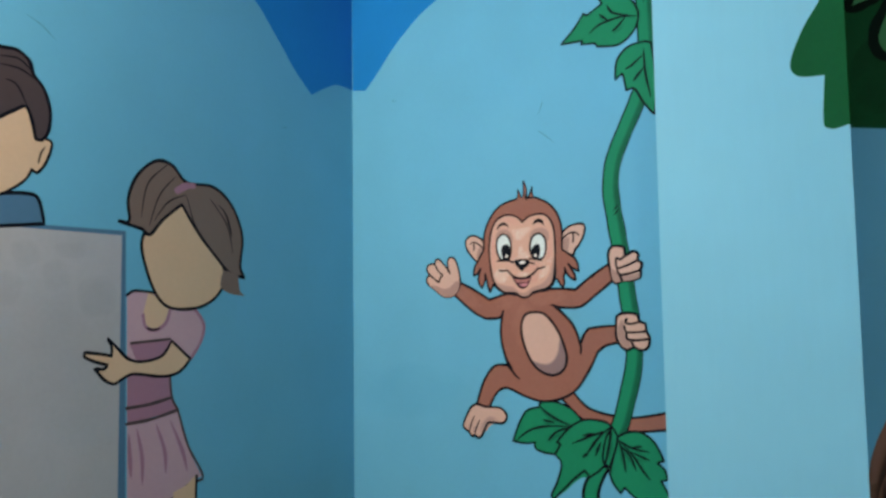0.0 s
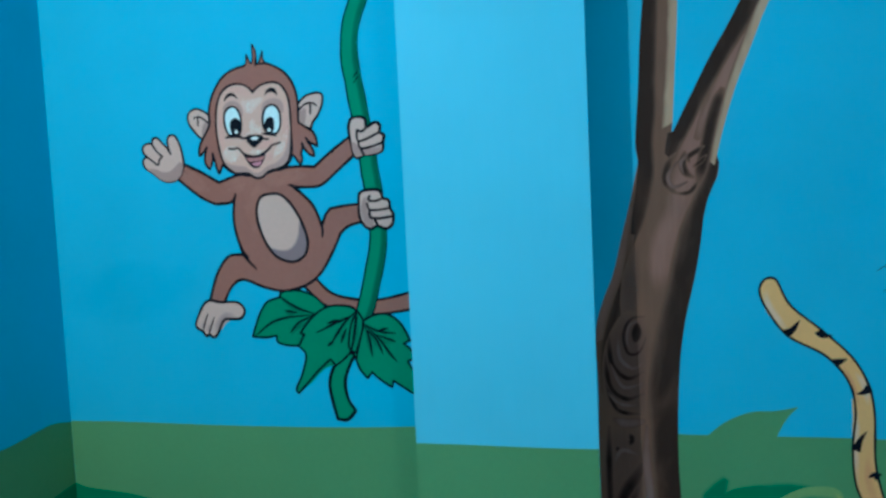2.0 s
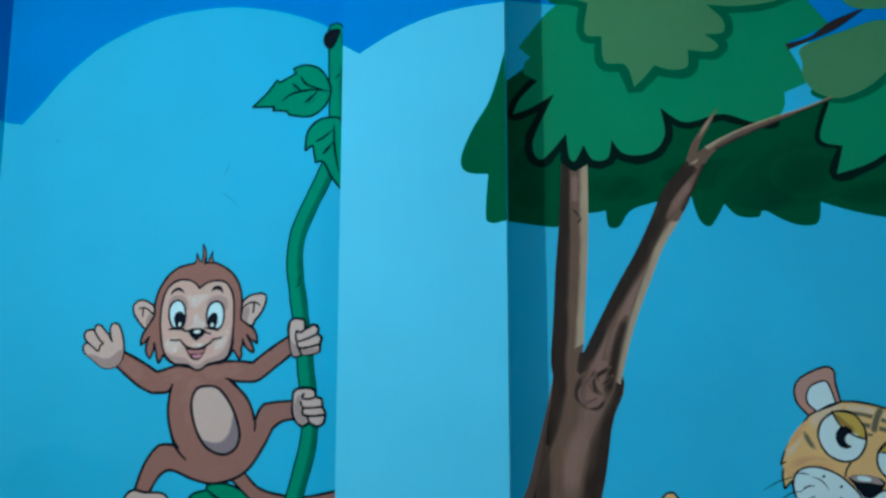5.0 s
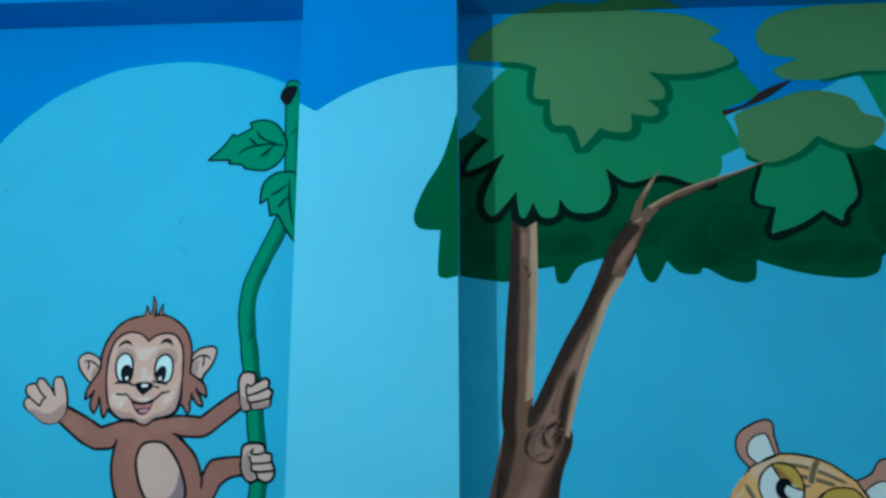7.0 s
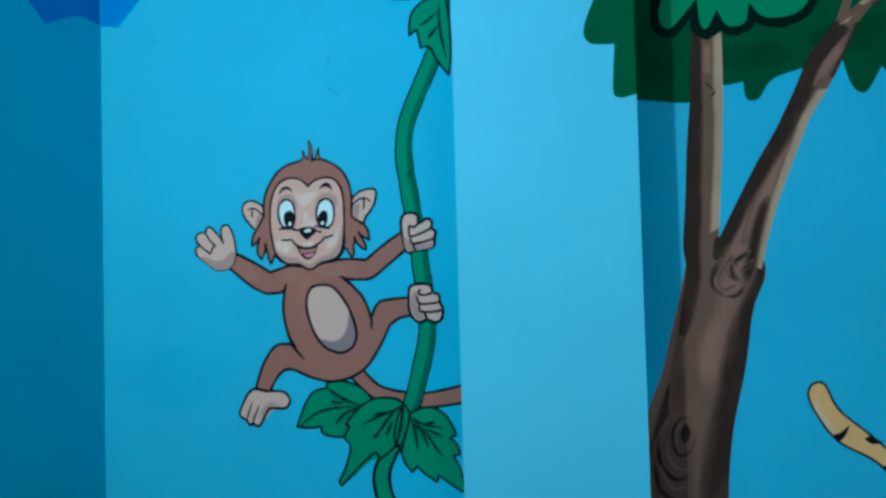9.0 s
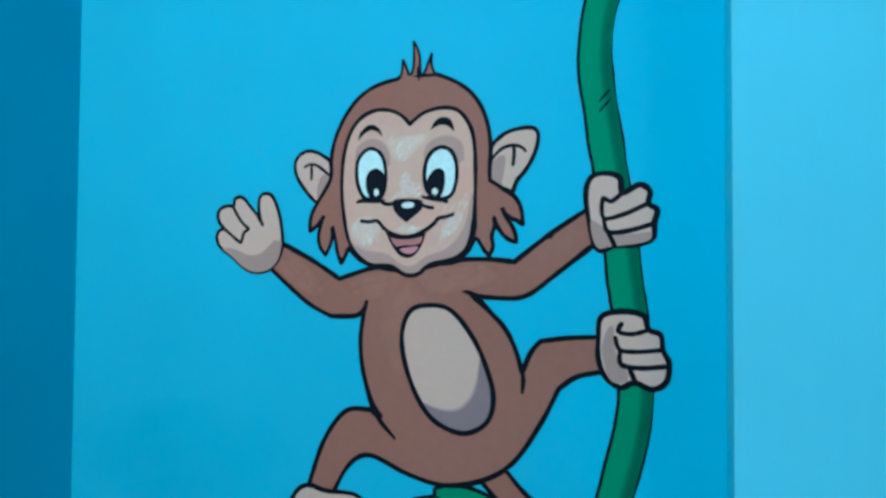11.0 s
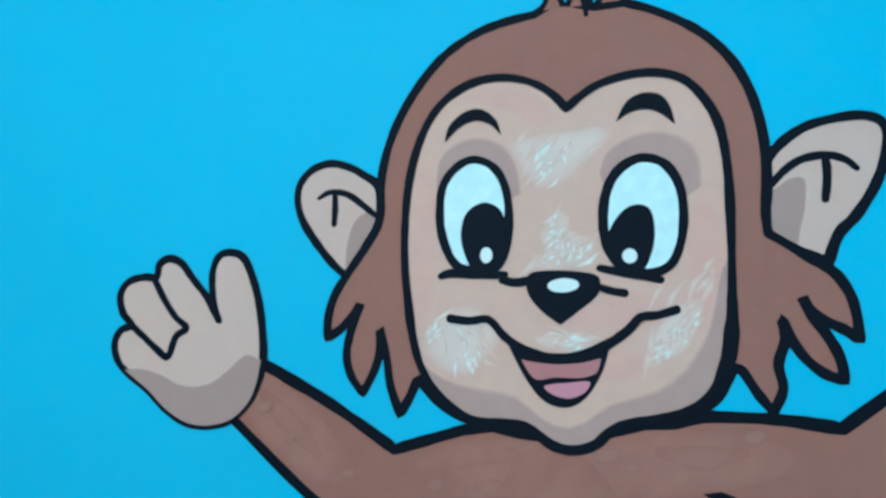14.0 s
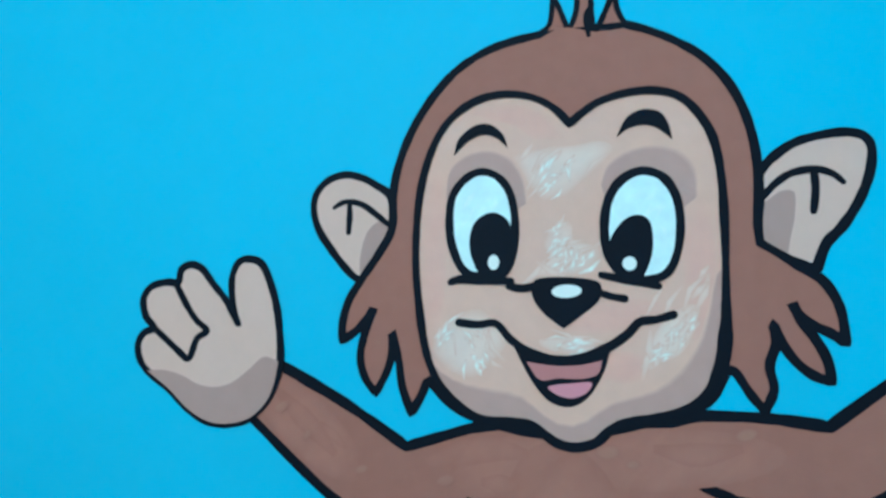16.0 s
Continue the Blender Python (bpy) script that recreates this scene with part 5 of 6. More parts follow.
crown_parts = (
    ("crown_base", CROWN_DARK, 3, [(1.600, 2.232, 1), (1.691, 2.295), (1.778, 2.330), (2.119, 2.287), (2.355, 2.084, 1), (2.517, 2.148, 1), (2.661, 2.171), (2.781, 2.222, 1), (2.886, 2.168), (3.12, 2.16), (3.10, 1.82), (2.851, 1.874), (2.813, 1.862, 1), (2.795, 1.813), (2.735, 1.797), (2.625, 1.806), (2.531, 1.828), (2.461, 1.852, 1), (2.448, 1.793), (2.385, 1.793), (2.304, 1.838, 1), (2.296, 1.814), (2.242, 1.817), (2.205, 1.852, 1), (2.167, 1.791), (2.136, 1.810), (2.115, 1.882, 1), (2.016, 1.861), (1.950, 1.839), (1.916, 1.793), (1.887, 1.795), (1.880, 1.840, 1), (1.835, 1.834), (1.811, 1.846), (1.753, 1.821, 1), (1.744, 1.796), (1.686, 1.801), (1.599, 1.815, 1)], 0),
    ("crown_mass", CROWN_MID, 4, [(1.790, 2.488, 1), (1.728, 2.442), (1.666, 2.369), (1.640, 2.336, 1), (1.674, 2.304, 1), (1.657, 2.286), (1.653, 2.255, 1), (1.694, 2.231, 1), (1.642, 2.178), (1.622, 2.133, 1), (1.673, 2.150), (1.742, 2.189, 1), (1.689, 2.079), (1.677, 2.027), (1.705, 1.995), (1.774, 2.069, 1), (1.781, 2.000), (1.797, 1.987), (1.823, 2.034, 1), (1.847, 1.990), (1.889, 1.993), (1.902, 2.045, 1), (1.939, 2.003), (2.014, 2.006), (2.051, 2.057), (2.041, 2.136, 1), (2.109, 2.091), (2.210, 2.111), (2.291, 2.085), (2.349, 2.081, 1), (2.380, 2.123), (2.383, 2.167, 1), (2.443, 2.192, 1), (2.427, 2.242), (2.394, 2.310, 1), (2.460, 2.336), (2.515, 2.362, 1), (2.467, 2.427), (2.433, 2.474, 1)], 0),
    ("crown_mass", CROWN_MID, 4, [(2.501, 2.135, 1), (2.471, 2.031), (2.528, 2.008, 1), (2.508, 1.929, 1), (2.591, 1.956), (2.660, 1.998, 1), (2.713, 1.964, 1), (2.724, 1.997), (2.761, 2.040), (2.753, 2.117), (2.736, 2.188, 1), (2.666, 2.224), (2.603, 2.169)], 0),
    ("crown_mass", CROWN_MID, 3, [(2.800, 2.430, 1), (2.830, 2.365), (2.862, 2.283), (2.896, 2.252, 1), (3.14, 2.26), (3.14, 2.44, 1)], 0),
    ("crown_tip", CROWN_LIGHT, 6, [(1.632, 2.497), (1.650, 2.558), (1.730, 2.614), (1.784, 2.644), (1.961, 2.651), (2.137, 2.656), (2.309, 2.623), (2.413, 2.569, 1), (2.373, 2.542, 1), (2.430, 2.506), (2.439, 2.465), (2.357, 2.437), (2.263, 2.430), (2.183, 2.439, 1), (2.226, 2.391), (2.224, 2.353), (2.173, 2.350, 1), (2.209, 2.317), (2.190, 2.297), (2.125, 2.305, 1), (2.121, 2.255), (2.075, 2.248), (2.030, 2.263, 1), (1.998, 2.226), (1.971, 2.200, 1), (1.948, 2.268), (1.889, 2.280), (1.882, 2.359, 1), (1.834, 2.371), (1.845, 2.463, 1), (1.790, 2.481), (1.685, 2.487)], 0),
    ("crown_tip", CROWN_LIGHT, 6, [(2.436, 2.249), (2.431, 2.291), (2.478, 2.317), (2.561, 2.343), (2.630, 2.365), (2.700, 2.364), (2.777, 2.339), (2.805, 2.293), (2.858, 2.274), (2.862, 2.239), (2.814, 2.190), (2.745, 2.188), (2.666, 2.224, 1), (2.603, 2.172), (2.527, 2.145), (2.466, 2.165), (2.436, 2.210)], 0),
    ("crown_tip", CROWN_LIGHT, 6, [(2.521, 2.510), (2.515, 2.561), (2.568, 2.613), (2.690, 2.641), (2.830, 2.645), (2.932, 2.645), (3.14, 2.66), (3.14, 2.44), (2.917, 2.425), (2.803, 2.424), (2.700, 2.402), (2.592, 2.404), (2.557, 2.435), (2.631, 2.470, 1), (2.548, 2.485)], 0),
)
for name, mat, coat, outline, _ in crown_parts:
    p = Paint("north", 0.3 * coat)
    if coat == 6:
        outline = [(q[0], min(q[1], SOFFIT), *q[2:]) for q in outline]
    p.fill(mat, outline)
    p.make(name, tree)
crown_lines = (
    ([(1.691, 2.231), (1.642, 2.178), (1.622, 2.133), (1.673, 2.150), (1.742, 2.189), (1.689, 2.079), (1.677, 2.027), (1.705, 1.995), (1.774, 2.069), (1.781, 2.000), (1.797, 1.987), (1.823, 2.034), (1.847, 1.990), (1.889, 1.993), (1.902, 2.045), (1.939, 2.003), (2.014, 2.006), (2.051, 2.057), (2.041, 2.136), (2.109, 2.091), (2.210, 2.111), (2.291, 2.085), (2.349, 2.081)], 0.052, CROWN_EDGE, 3.6),
    ([(2.501, 2.135), (2.471, 2.031), (2.528, 2.008), (2.508, 1.929), (2.591, 1.956), (2.660, 1.998), (2.713, 1.964), (2.724, 1.997), (2.761, 2.040), (2.753, 2.117), (2.736, 2.188)], 0.040, CROWN_EDGE, 3.7),
    ([(2.439, 2.465), (2.357, 2.437), (2.263, 2.430), (2.183, 2.439, 1), (2.226, 2.391), (2.224, 2.353), (2.173, 2.350, 1), (2.209, 2.317), (2.190, 2.297), (2.125, 2.305, 1), (2.121, 2.255), (2.075, 2.248), (2.030, 2.263, 1), (1.998, 2.226), (1.971, 2.200, 1), (1.948, 2.268), (1.889, 2.280), (1.882, 2.359, 1), (1.834, 2.371), (1.845, 2.463, 1), (1.790, 2.481), (1.746, 2.483)], 0.054, MURKY, 5),
    ([(2.814, 2.190), (2.745, 2.188), (2.666, 2.224, 1), (2.603, 2.172), (2.527, 2.145), (2.466, 2.165)], 0.040, MURKY, 5.2),
    ([(2.917, 2.425), (2.803, 2.424), (2.700, 2.402)], 0.030, MURKY, 5.3),
)
for line, width, mat, coat in crown_lines:
    p = Paint("north", 0.3 * coat)
    p.stroke(mat, line, width, taper=0.35)
    p.make("crown_line", tree)
p = Paint("north", 1.5)
p.fill(BARK_DARK, [(2.394, 2.310, 1), (2.459, 2.327), (2.521, 2.371), (2.621, 2.409, 1), (2.581, 2.379), (2.527, 2.343), (2.458, 2.314), (2.399, 2.291, 1)])
p.make("twig", tree)
p = Paint("pilaster", 0.3)
p.fill(LOBE, [(PX1, 2.262, 1), (1.562, 2.129), (1.512, 2.043), (1.481, 1.962), (1.497, 1.926), (1.555, 1.919, 1), (1.550, 1.858), (1.549, 1.795), (1.570, 1.784, 1), (PX1, 1.792, 1)])
p.make("crown_lobe", tree)

# uneven dark brushwork; the fifth dab deepens the pilaster's shadow in the colour
for k, ((u, v), ru, rv, turn) in enumerate((((2.233, 1.935), 0.20, 0.05, 0), ((2.663, 1.872), 0.16, 0.04, 0), ((2.837, 1.996), 0.06, 0.10, 0), ((2.379, 1.933), 0.20, 0.10, 10), ((1.668, 1.940), 0.06, 0.10, 0), ((2.824, 2.099), 0.07, 0.08, 0), ((2.428, 1.933), 0.10, 0.07, 0), ((1.903, 1.904), 0.10, 0.04, 0))):
    soft.level(0.92 + 0.010 * k).dabs(MURK, u, v, ru, rv, turn)

# ---- painted undergrowth ----
bush = thing("painted_bush", (2.3, 0, 0.3), "dark green undergrowth with pale-edged leaves painted at wall foot", "bush")
p = Paint("north", 9.0)
p.softened(MOSS, BACK_RIM, [(1.841, 0.233, 1), (1.853, 0.388), (1.865, 0.456), (1.864, 0.513, 1), (1.892, 0.539), (1.918, 0.558, 1), (1.909, 0.511, 1), (1.969, 0.531), (2.053, 0.542), (2.122, 0.535), (2.204, 0.501), (2.251, 0.469, 1), (2.405, 0.335), (2.266, 0.219, 1)], 0.012)
p.ribbon(BACK_LIGHT, [(1.890, 0.493), (1.968, 0.512), (2.053, 0.523)], 0.05, 0.3)
p.make("back_leaves", bush)
p = Paint("north", 9.5)
p.softened(DARK_LEAF, DARK_RIM, [(1.828, 0.122, 1), (1.847, 0.284), (1.867, 0.324), (1.910, 0.333), (1.948, 0.365), (1.972, 0.404), (1.992, 0.417, 1), (2.097, 0.393), (2.195, 0.419), (2.230, 0.459), (2.265, 0.483), (2.299, 0.488), (2.332, 0.456), (2.359, 0.426), (2.473, 0.392), (2.606, 0.402, 1), (2.606, 0.101, 1)], 0.022)
p.make("dark_leaves", bush)
p = Paint("north", 9.8)
luck = random.Random(5)
for k in range(28):
    u, v = 2.16 + 0.0152 * k, luck.uniform(0.32, 0.42)
    reach = luck.uniform(0.02, 0.05)
    p.level(9.8 + 0.1 * (k % 2)).ribbon(luck.choice((DRIP_DARK, DRIP_DARK, DRIP_TEAL, DRIP_GREEN)), [(u, v + reach), (u + 0.002, v), (u, v - reach)], luck.uniform(0.008, 0.016), 0.4)
tagged(p.make("drip", bush), kind="stuff")
p = Paint("north", 10.6)
p.fill(BUSH_LIGHT, [(1.986, 0.436, 1), (2.001, 0.465), (2.031, 0.502), (2.088, 0.536), (2.137, 0.545), (2.174, 0.540), (2.189, 0.520), (2.185, 0.498), (2.170, 0.480, 1), (2.203, 0.470), (2.222, 0.459), (2.209, 0.434), (2.187, 0.397), (2.159, 0.382), (2.103, 0.382), (2.048, 0.389), (1.999, 0.409)])
p.blot(FRESH, [(2.007, 0.431), (2.037, 0.479), (2.087, 0.518), (2.150, 0.527), (2.171, 0.516), (2.155, 0.477), (2.148, 0.466), (2.196, 0.449), (2.177, 0.405), (2.132, 0.392), (2.062, 0.401)], (0.0, 0.5, 0.85, 1.0), (0.0, 0.12, 0.3, 1.0))
p.blot(GRASSY, [(2.028, 0.430), (2.064, 0.448), (2.106, 0.468), (2.147, 0.448), (2.136, 0.414), (2.111, 0.389), (2.090, 0.410), (2.059, 0.402)])
p.ribbon(GRASSY, [(2.050, 0.448), (2.085, 0.462), (2.120, 0.468)], 0.012, 0.3)
p.ribbon(TIP, [(2.167, 0.531), (2.180, 0.516), (2.174, 0.495), (2.155, 0.474)], 0.013, 0.3)
p.ribbon(TIP, [(2.154, 0.472), (2.179, 0.460), (2.215, 0.456)], 0.012, 0.3)
p.make("bush_leaf", bush)
p = Paint("north", 11.2)
p.fill(FRESHBASE, [(2.338, 0.374, 1), (2.359, 0.403), (2.406, 0.418), (2.473, 0.400), (2.553, 0.389, 1), (2.553, 0.351), (2.473, 0.348), (2.398, 0.351)])
p.ribbon(COOL, [(2.372, 0.397), (2.426, 0.402), (2.513, 0.380)], 0.022, 0.3)
p.ribbon(DIM, [(2.406, 0.416), (2.460, 0.404), (2.537, 0.382)], 0.014, 0.3)
p.ribbon(GRASSY, [(2.358, 0.379), (2.419, 0.369), (2.513, 0.361)], 0.016, 0.3)
p.ribbon(EDGE, [(2.339, 0.376), (2.385, 0.357), (2.459, 0.349), (2.537, 0.351)], 0.008, 0.3)
p.make("bush_leaf", bush)
p = Paint("north", 11.8)
p.fill(FRESHBASE, [(2.311, 0.502, 1), (2.340, 0.514), (2.394, 0.521), (2.461, 0.513), (2.514, 0.491), (2.560, 0.455, 1), (2.560, 0.389), (2.473, 0.404), (2.406, 0.424), (2.353, 0.456)])
p.ribbon(COOL, [(2.367, 0.486), (2.434, 0.461), (2.527, 0.427)], 0.05, 0.3)
p.ribbon(DIM, [(2.406, 0.440), (2.460, 0.423), (2.537, 0.404)], 0.016, 0.3)
p.ribbon(COOL, [(2.393, 0.463), (2.447, 0.453), (2.493, 0.429)], 0.026, 0.3)
p.ribbon(EDGE, [(2.537, 0.427), (2.474, 0.452), (2.427, 0.468)], 0.018, 0.3)
p.ribbon(EDGE, [(2.540, 0.476), (2.461, 0.509), (2.394, 0.518), (2.340, 0.510), (2.318, 0.499), (2.339, 0.469), (2.396, 0.431)], 0.013, 0.3)
p.ribbon(EDGE, [(2.394, 0.516), (2.344, 0.508), (2.323, 0.499), (2.340, 0.472)], 0.008, 0.3)
p.make("bush_leaf", bush)
p = Paint("north", 12.4)
p.fill(BUSH_LIGHT, [(2.198, 0.275, 1), (2.207, 0.296), (2.234, 0.327), (2.269, 0.341), (2.313, 0.335), (2.347, 0.306), (2.373, 0.267), (2.389, 0.184, 1), (2.188, 0.191, 1)])
p.blot(FRESH, [(2.204, 0.267), (2.233, 0.304), (2.275, 0.316), (2.316, 0.301), (2.346, 0.262), (2.362, 0.193), (2.202, 0.198)])
p.blot(COOL, [(2.211, 0.251), (2.240, 0.293), (2.275, 0.303), (2.309, 0.290), (2.335, 0.247), (2.348, 0.193), (2.209, 0.198)])
p.ribbon(MINT, [(2.262, 0.337), (2.316, 0.320), (2.350, 0.292), (2.373, 0.261)], 0.012, 0.3)
p.make("bush_leaf", bush)
p = Paint("north", 12.6)
p.fill(BUSH_LIGHT, [(2.397, 0.245, 1), (2.412, 0.269), (2.445, 0.304), (2.479, 0.331), (2.505, 0.339, 1), (2.521, 0.316), (2.559, 0.277, 1), (2.559, 0.179, 1), (2.389, 0.184, 1)])
p.blot(FRESH, [(2.431, 0.244), (2.465, 0.281), (2.499, 0.302), (2.526, 0.271), (2.545, 0.187), (2.417, 0.191)])
p.ribbon(MINT, [(2.414, 0.267), (2.449, 0.300), (2.486, 0.329)], 0.022, 0.3)
p.ribbon(TIP, [(2.503, 0.332), (2.513, 0.301), (2.532, 0.278)], 0.018, 0.3)
p.make("bush_leaf", bush)
p = Paint("north", 12.8)
p.fill(BUSH_LIGHT, [(1.986, 0.275, 1), (2.012, 0.292), (2.037, 0.293), (2.061, 0.272, 1), (2.056, 0.226, 1), (1.984, 0.228, 1)])
p.blot(GRASSY, [(2.004, 0.270), (2.022, 0.281), (2.043, 0.269), (2.035, 0.234), (2.006, 0.235)])
p.make("bush_leaf", bush)
p = Paint("north", 12.8)
p.fill(MOSS, [(2.177, 0.268, 1), (2.191, 0.280), (2.205, 0.275, 1), (2.197, 0.237, 1), (2.176, 0.237, 1)])
p.make("bush_leaf", bush)
for outline, mat, coat in (
    ([(1.602, 0.132, 1), (1.639, 0.302), (1.661, 0.368), (1.699, 0.430, 1), (1.713, 0.401), (1.720, 0.301), (1.728, 0.133, 1)], MOSS, 10.6),
    ([(1.713, 0.133, 1), (1.720, 0.301), (1.738, 0.354), (1.768, 0.395), (1.810, 0.421), (1.848, 0.415), (1.862, 0.382), (1.866, 0.300), (1.860, 0.134, 1)], GRASS, 10.9),
):
    p = Paint("north", coat)
    p.fill(mat, outline)
    p.make("bush_leaf", bush)
for a, w in (([(2.113, 0.362), (2.115, 0.316), (2.115, 0.255)], 0.016), ([(2.163, 0.364), (2.158, 0.292)], 0.014), ([(2.303, 0.415), (2.302, 0.355)], 0.014)):
    p = Paint("north", 10.2)
    p.ribbon(STALK, a, w, 0.12)
    p.make("stalk", bush)

# ---- painted striped shapes ----
p = motif("north", (2.40, 0, 0.45), "orange and white striped rounded shapes painted on blue wall", 1.8)
p.weight = 0.66
p.fill(ORANGE, [(2.395, 0.590, 1), (2.380, 0.526, 1), (2.385, 0.460, 1), (2.640, 0.450, 1), (2.640, 0.500, 1), (2.448, 0.560)])
p.ribbon(PINKISH, [(2.400, 0.560), (2.440, 0.535), (2.480, 0.520)], 0.05, 0.3)
p.fill(WHITE, [(2.462, 0.518, 1), (2.540, 0.492), (2.640, 0.470, 1), (2.640, 0.430, 1), (2.480, 0.450, 1)])
p.stroke(LINE, [(2.395, 0.585), (2.386, 0.555), (2.380, 0.520)], 0.0085, taper=0.3)
ring = curve([(2.016, 1.064), (2.042, 1.064), (2.074, 1.000), (2.141, 0.940), (2.209, 0.873), (2.245, 0.808), (2.260, 0.735), (2.261, 0.612), (2.275, 0.535), (2.296, 0.475, 1), (2.252, 0.473, 1), (2.218, 0.548), (2.211, 0.645), (2.218, 0.737), (2.203, 0.810), (2.153, 0.873), (2.069, 0.922), (2.023, 0.985), (2.004, 1.034)])
p.fill(ORANGE, ring)
p.ribbon(LIGHTORANGE, [(2.019, 1.040), (2.023, 1.003), (2.049, 0.959), (2.070, 0.937)], 0.022, 0.3)
p.ribbon(LIGHTORANGE, [(2.213, 0.767), (2.219, 0.706), (2.217, 0.629), (2.221, 0.551)], 0.018, 0.3)
p.ribbon(LIGHTORANGE, [(2.216, 0.835), (2.236, 0.804), (2.247, 0.751)], 0.018, 0.3)
p.ribbon(PINKISH, [(2.246, 0.640), (2.246, 0.560), (2.268, 0.490)], 0.022, 0.3)
p.ribbon(DEEPORANGE, [(2.187, 0.856), (2.212, 0.801), (2.227, 0.744)], 0.014, 0.3)
p.stroke(LINE, ring, 0.0085, closed=True)
for a in ([(2.055, 0.926), (2.077, 0.937), (2.096, 0.963)], [(2.134, 0.941), (2.147, 0.924), (2.171, 0.924)], [(2.167, 0.853), (2.184, 0.859), (2.202, 0.866)], [(2.219, 0.779), (2.239, 0.784), (2.253, 0.799)], [(2.214, 0.629), (2.227, 0.663), (2.243, 0.687)], [(2.244, 0.570), (2.258, 0.578), (2.272, 0.569)]):
    p.wedge(a, 0.022, ring)
ring = curve([(2.413, 0.974, 1), (2.363, 0.932), (2.336, 0.865), (2.328, 0.774), (2.343, 0.680), (2.373, 0.600), (2.427, 0.546), (2.527, 0.506), (2.641, 0.491, 1), (2.698, 0.749, 1), (2.644, 0.948, 1)])
p.shape(ORANGE, ring, 0.0085)
p.ribbon(LIGHTORANGE, [(2.343, 0.834), (2.347, 0.750), (2.363, 0.671), (2.388, 0.615)], 0.028, 0.3)
p.ribbon(DEEPORANGE, [(2.417, 0.768), (2.427, 0.706), (2.450, 0.658), (2.486, 0.624)], 0.040, 0.3)
p.ribbon(DEEPORANGE, [(2.447, 0.873), (2.489, 0.862), (2.545, 0.850)], 0.050, 0.3)
p.ribbon(PINKISH, [(2.378, 0.640), (2.420, 0.585), (2.470, 0.555), (2.550, 0.530)], 0.040, 0.3)
p.fill(WHITE, [(2.587, 0.865), (2.517, 0.852), (2.467, 0.826), (2.445, 0.774), (2.451, 0.712), (2.493, 0.640), (2.557, 0.605), (2.656, 0.599, 1), (2.657, 0.857, 1)])
p.stroke(LINE, [(2.422, 0.905), (2.423, 0.859), (2.428, 0.790), (2.444, 0.712), (2.486, 0.640), (2.557, 0.598)], 0.007, taper=0.3)
for a in ([(2.336, 0.773), (2.348, 0.806), (2.372, 0.822), (2.403, 0.819)], [(2.364, 0.624), (2.378, 0.654), (2.400, 0.673), (2.441, 0.677)], [(2.513, 0.542), (2.518, 0.576), (2.537, 0.614)]):
    p.wedge(a, 0.034, ring)
p.shape(TAWNY, [(2.407, 1.011, 1), (2.409, 0.966), (2.420, 0.927), (2.447, 0.891), (2.503, 0.872), (2.588, 0.868, 1), (2.644, 0.948, 1), (2.533, 0.986, 1)], 0.0075)
p.shape(ORANGE, [(2.394, 1.275, 1), (2.368, 1.239), (2.337, 1.198), (2.323, 1.169), (2.316, 1.147, 1), (2.328, 1.154, 1), (2.319, 1.123), (2.322, 1.085, 1), (2.342, 1.106, 1), (2.349, 1.068), (2.377, 1.030), (2.418, 1.017), (2.533, 0.997, 1), (2.74, 1.09), (2.80, 1.17), (2.772, 1.214), (2.724, 1.225), (2.674, 1.242), (2.604, 1.289), (2.530, 1.310), (2.473, 1.313, 1), (2.477, 1.312, 1)], 0.0085)
p.ribbon(LIGHTORANGE, [(2.430, 1.289), (2.483, 1.293), (2.543, 1.288), (2.602, 1.266), (2.658, 1.229)], 0.030, 0.2)
p.ribbon(LIGHTORANGE, [(2.397, 1.239), (2.419, 1.275), (2.462, 1.297), (2.490, 1.300)], 0.036, 0.2)
p.ribbon(LIGHTORANGE, [(2.331, 1.159), (2.347, 1.192), (2.374, 1.227)], 0.026, 0.3)
p.ribbon(DEEPORANGE, [(2.329, 1.123), (2.356, 1.149), (2.412, 1.155), (2.466, 1.138)], 0.040, 0.3)
p.ribbon(PINKISH, [(2.325, 1.150), (2.345, 1.120), (2.400, 1.145), (2.460, 1.145)], 0.030, 0.3)
p.ribbon(PINKISH, [(2.335, 1.190), (2.362, 1.225), (2.390, 1.262)], 0.018, 0.3)
p.ribbon(OLIVE, [(2.376, 1.243), (2.385, 1.221), (2.396, 1.200), (2.412, 1.182)], 0.018, 0.3)
for a, w in (([(2.480, 1.284), (2.528, 1.280), (2.586, 1.263), (2.658, 1.231)], 0.014), ([(2.495, 1.259), (2.555, 1.248), (2.625, 1.228)], 0.016), ([(2.520, 1.230), (2.553, 1.227)], 0.010), ([(2.579, 1.300), (2.563, 1.269), (2.553, 1.230)], 0.022)):
    p.ribbon(OLIVE, a, w, 0.1)
p.stroke(LINE, [(2.462, 1.313), (2.530, 1.311), (2.604, 1.289), (2.674, 1.242)], 0.0085)
p.shape(PEACH, [(2.394, 1.275, 1), (2.366, 1.309), (2.361, 1.344), (2.375, 1.371), (2.411, 1.393), (2.447, 1.404), (2.465, 1.392), (2.466, 1.363), (2.477, 1.312, 1), (2.448, 1.300), (2.412, 1.286)], 0.0085)
p.shape(WHITE, [(2.417, 1.286, 1), (2.395, 1.305), (2.391, 1.327), (2.404, 1.353), (2.438, 1.367), (2.451, 1.353), (2.465, 1.309, 1), (2.441, 1.300)], 0.0075)
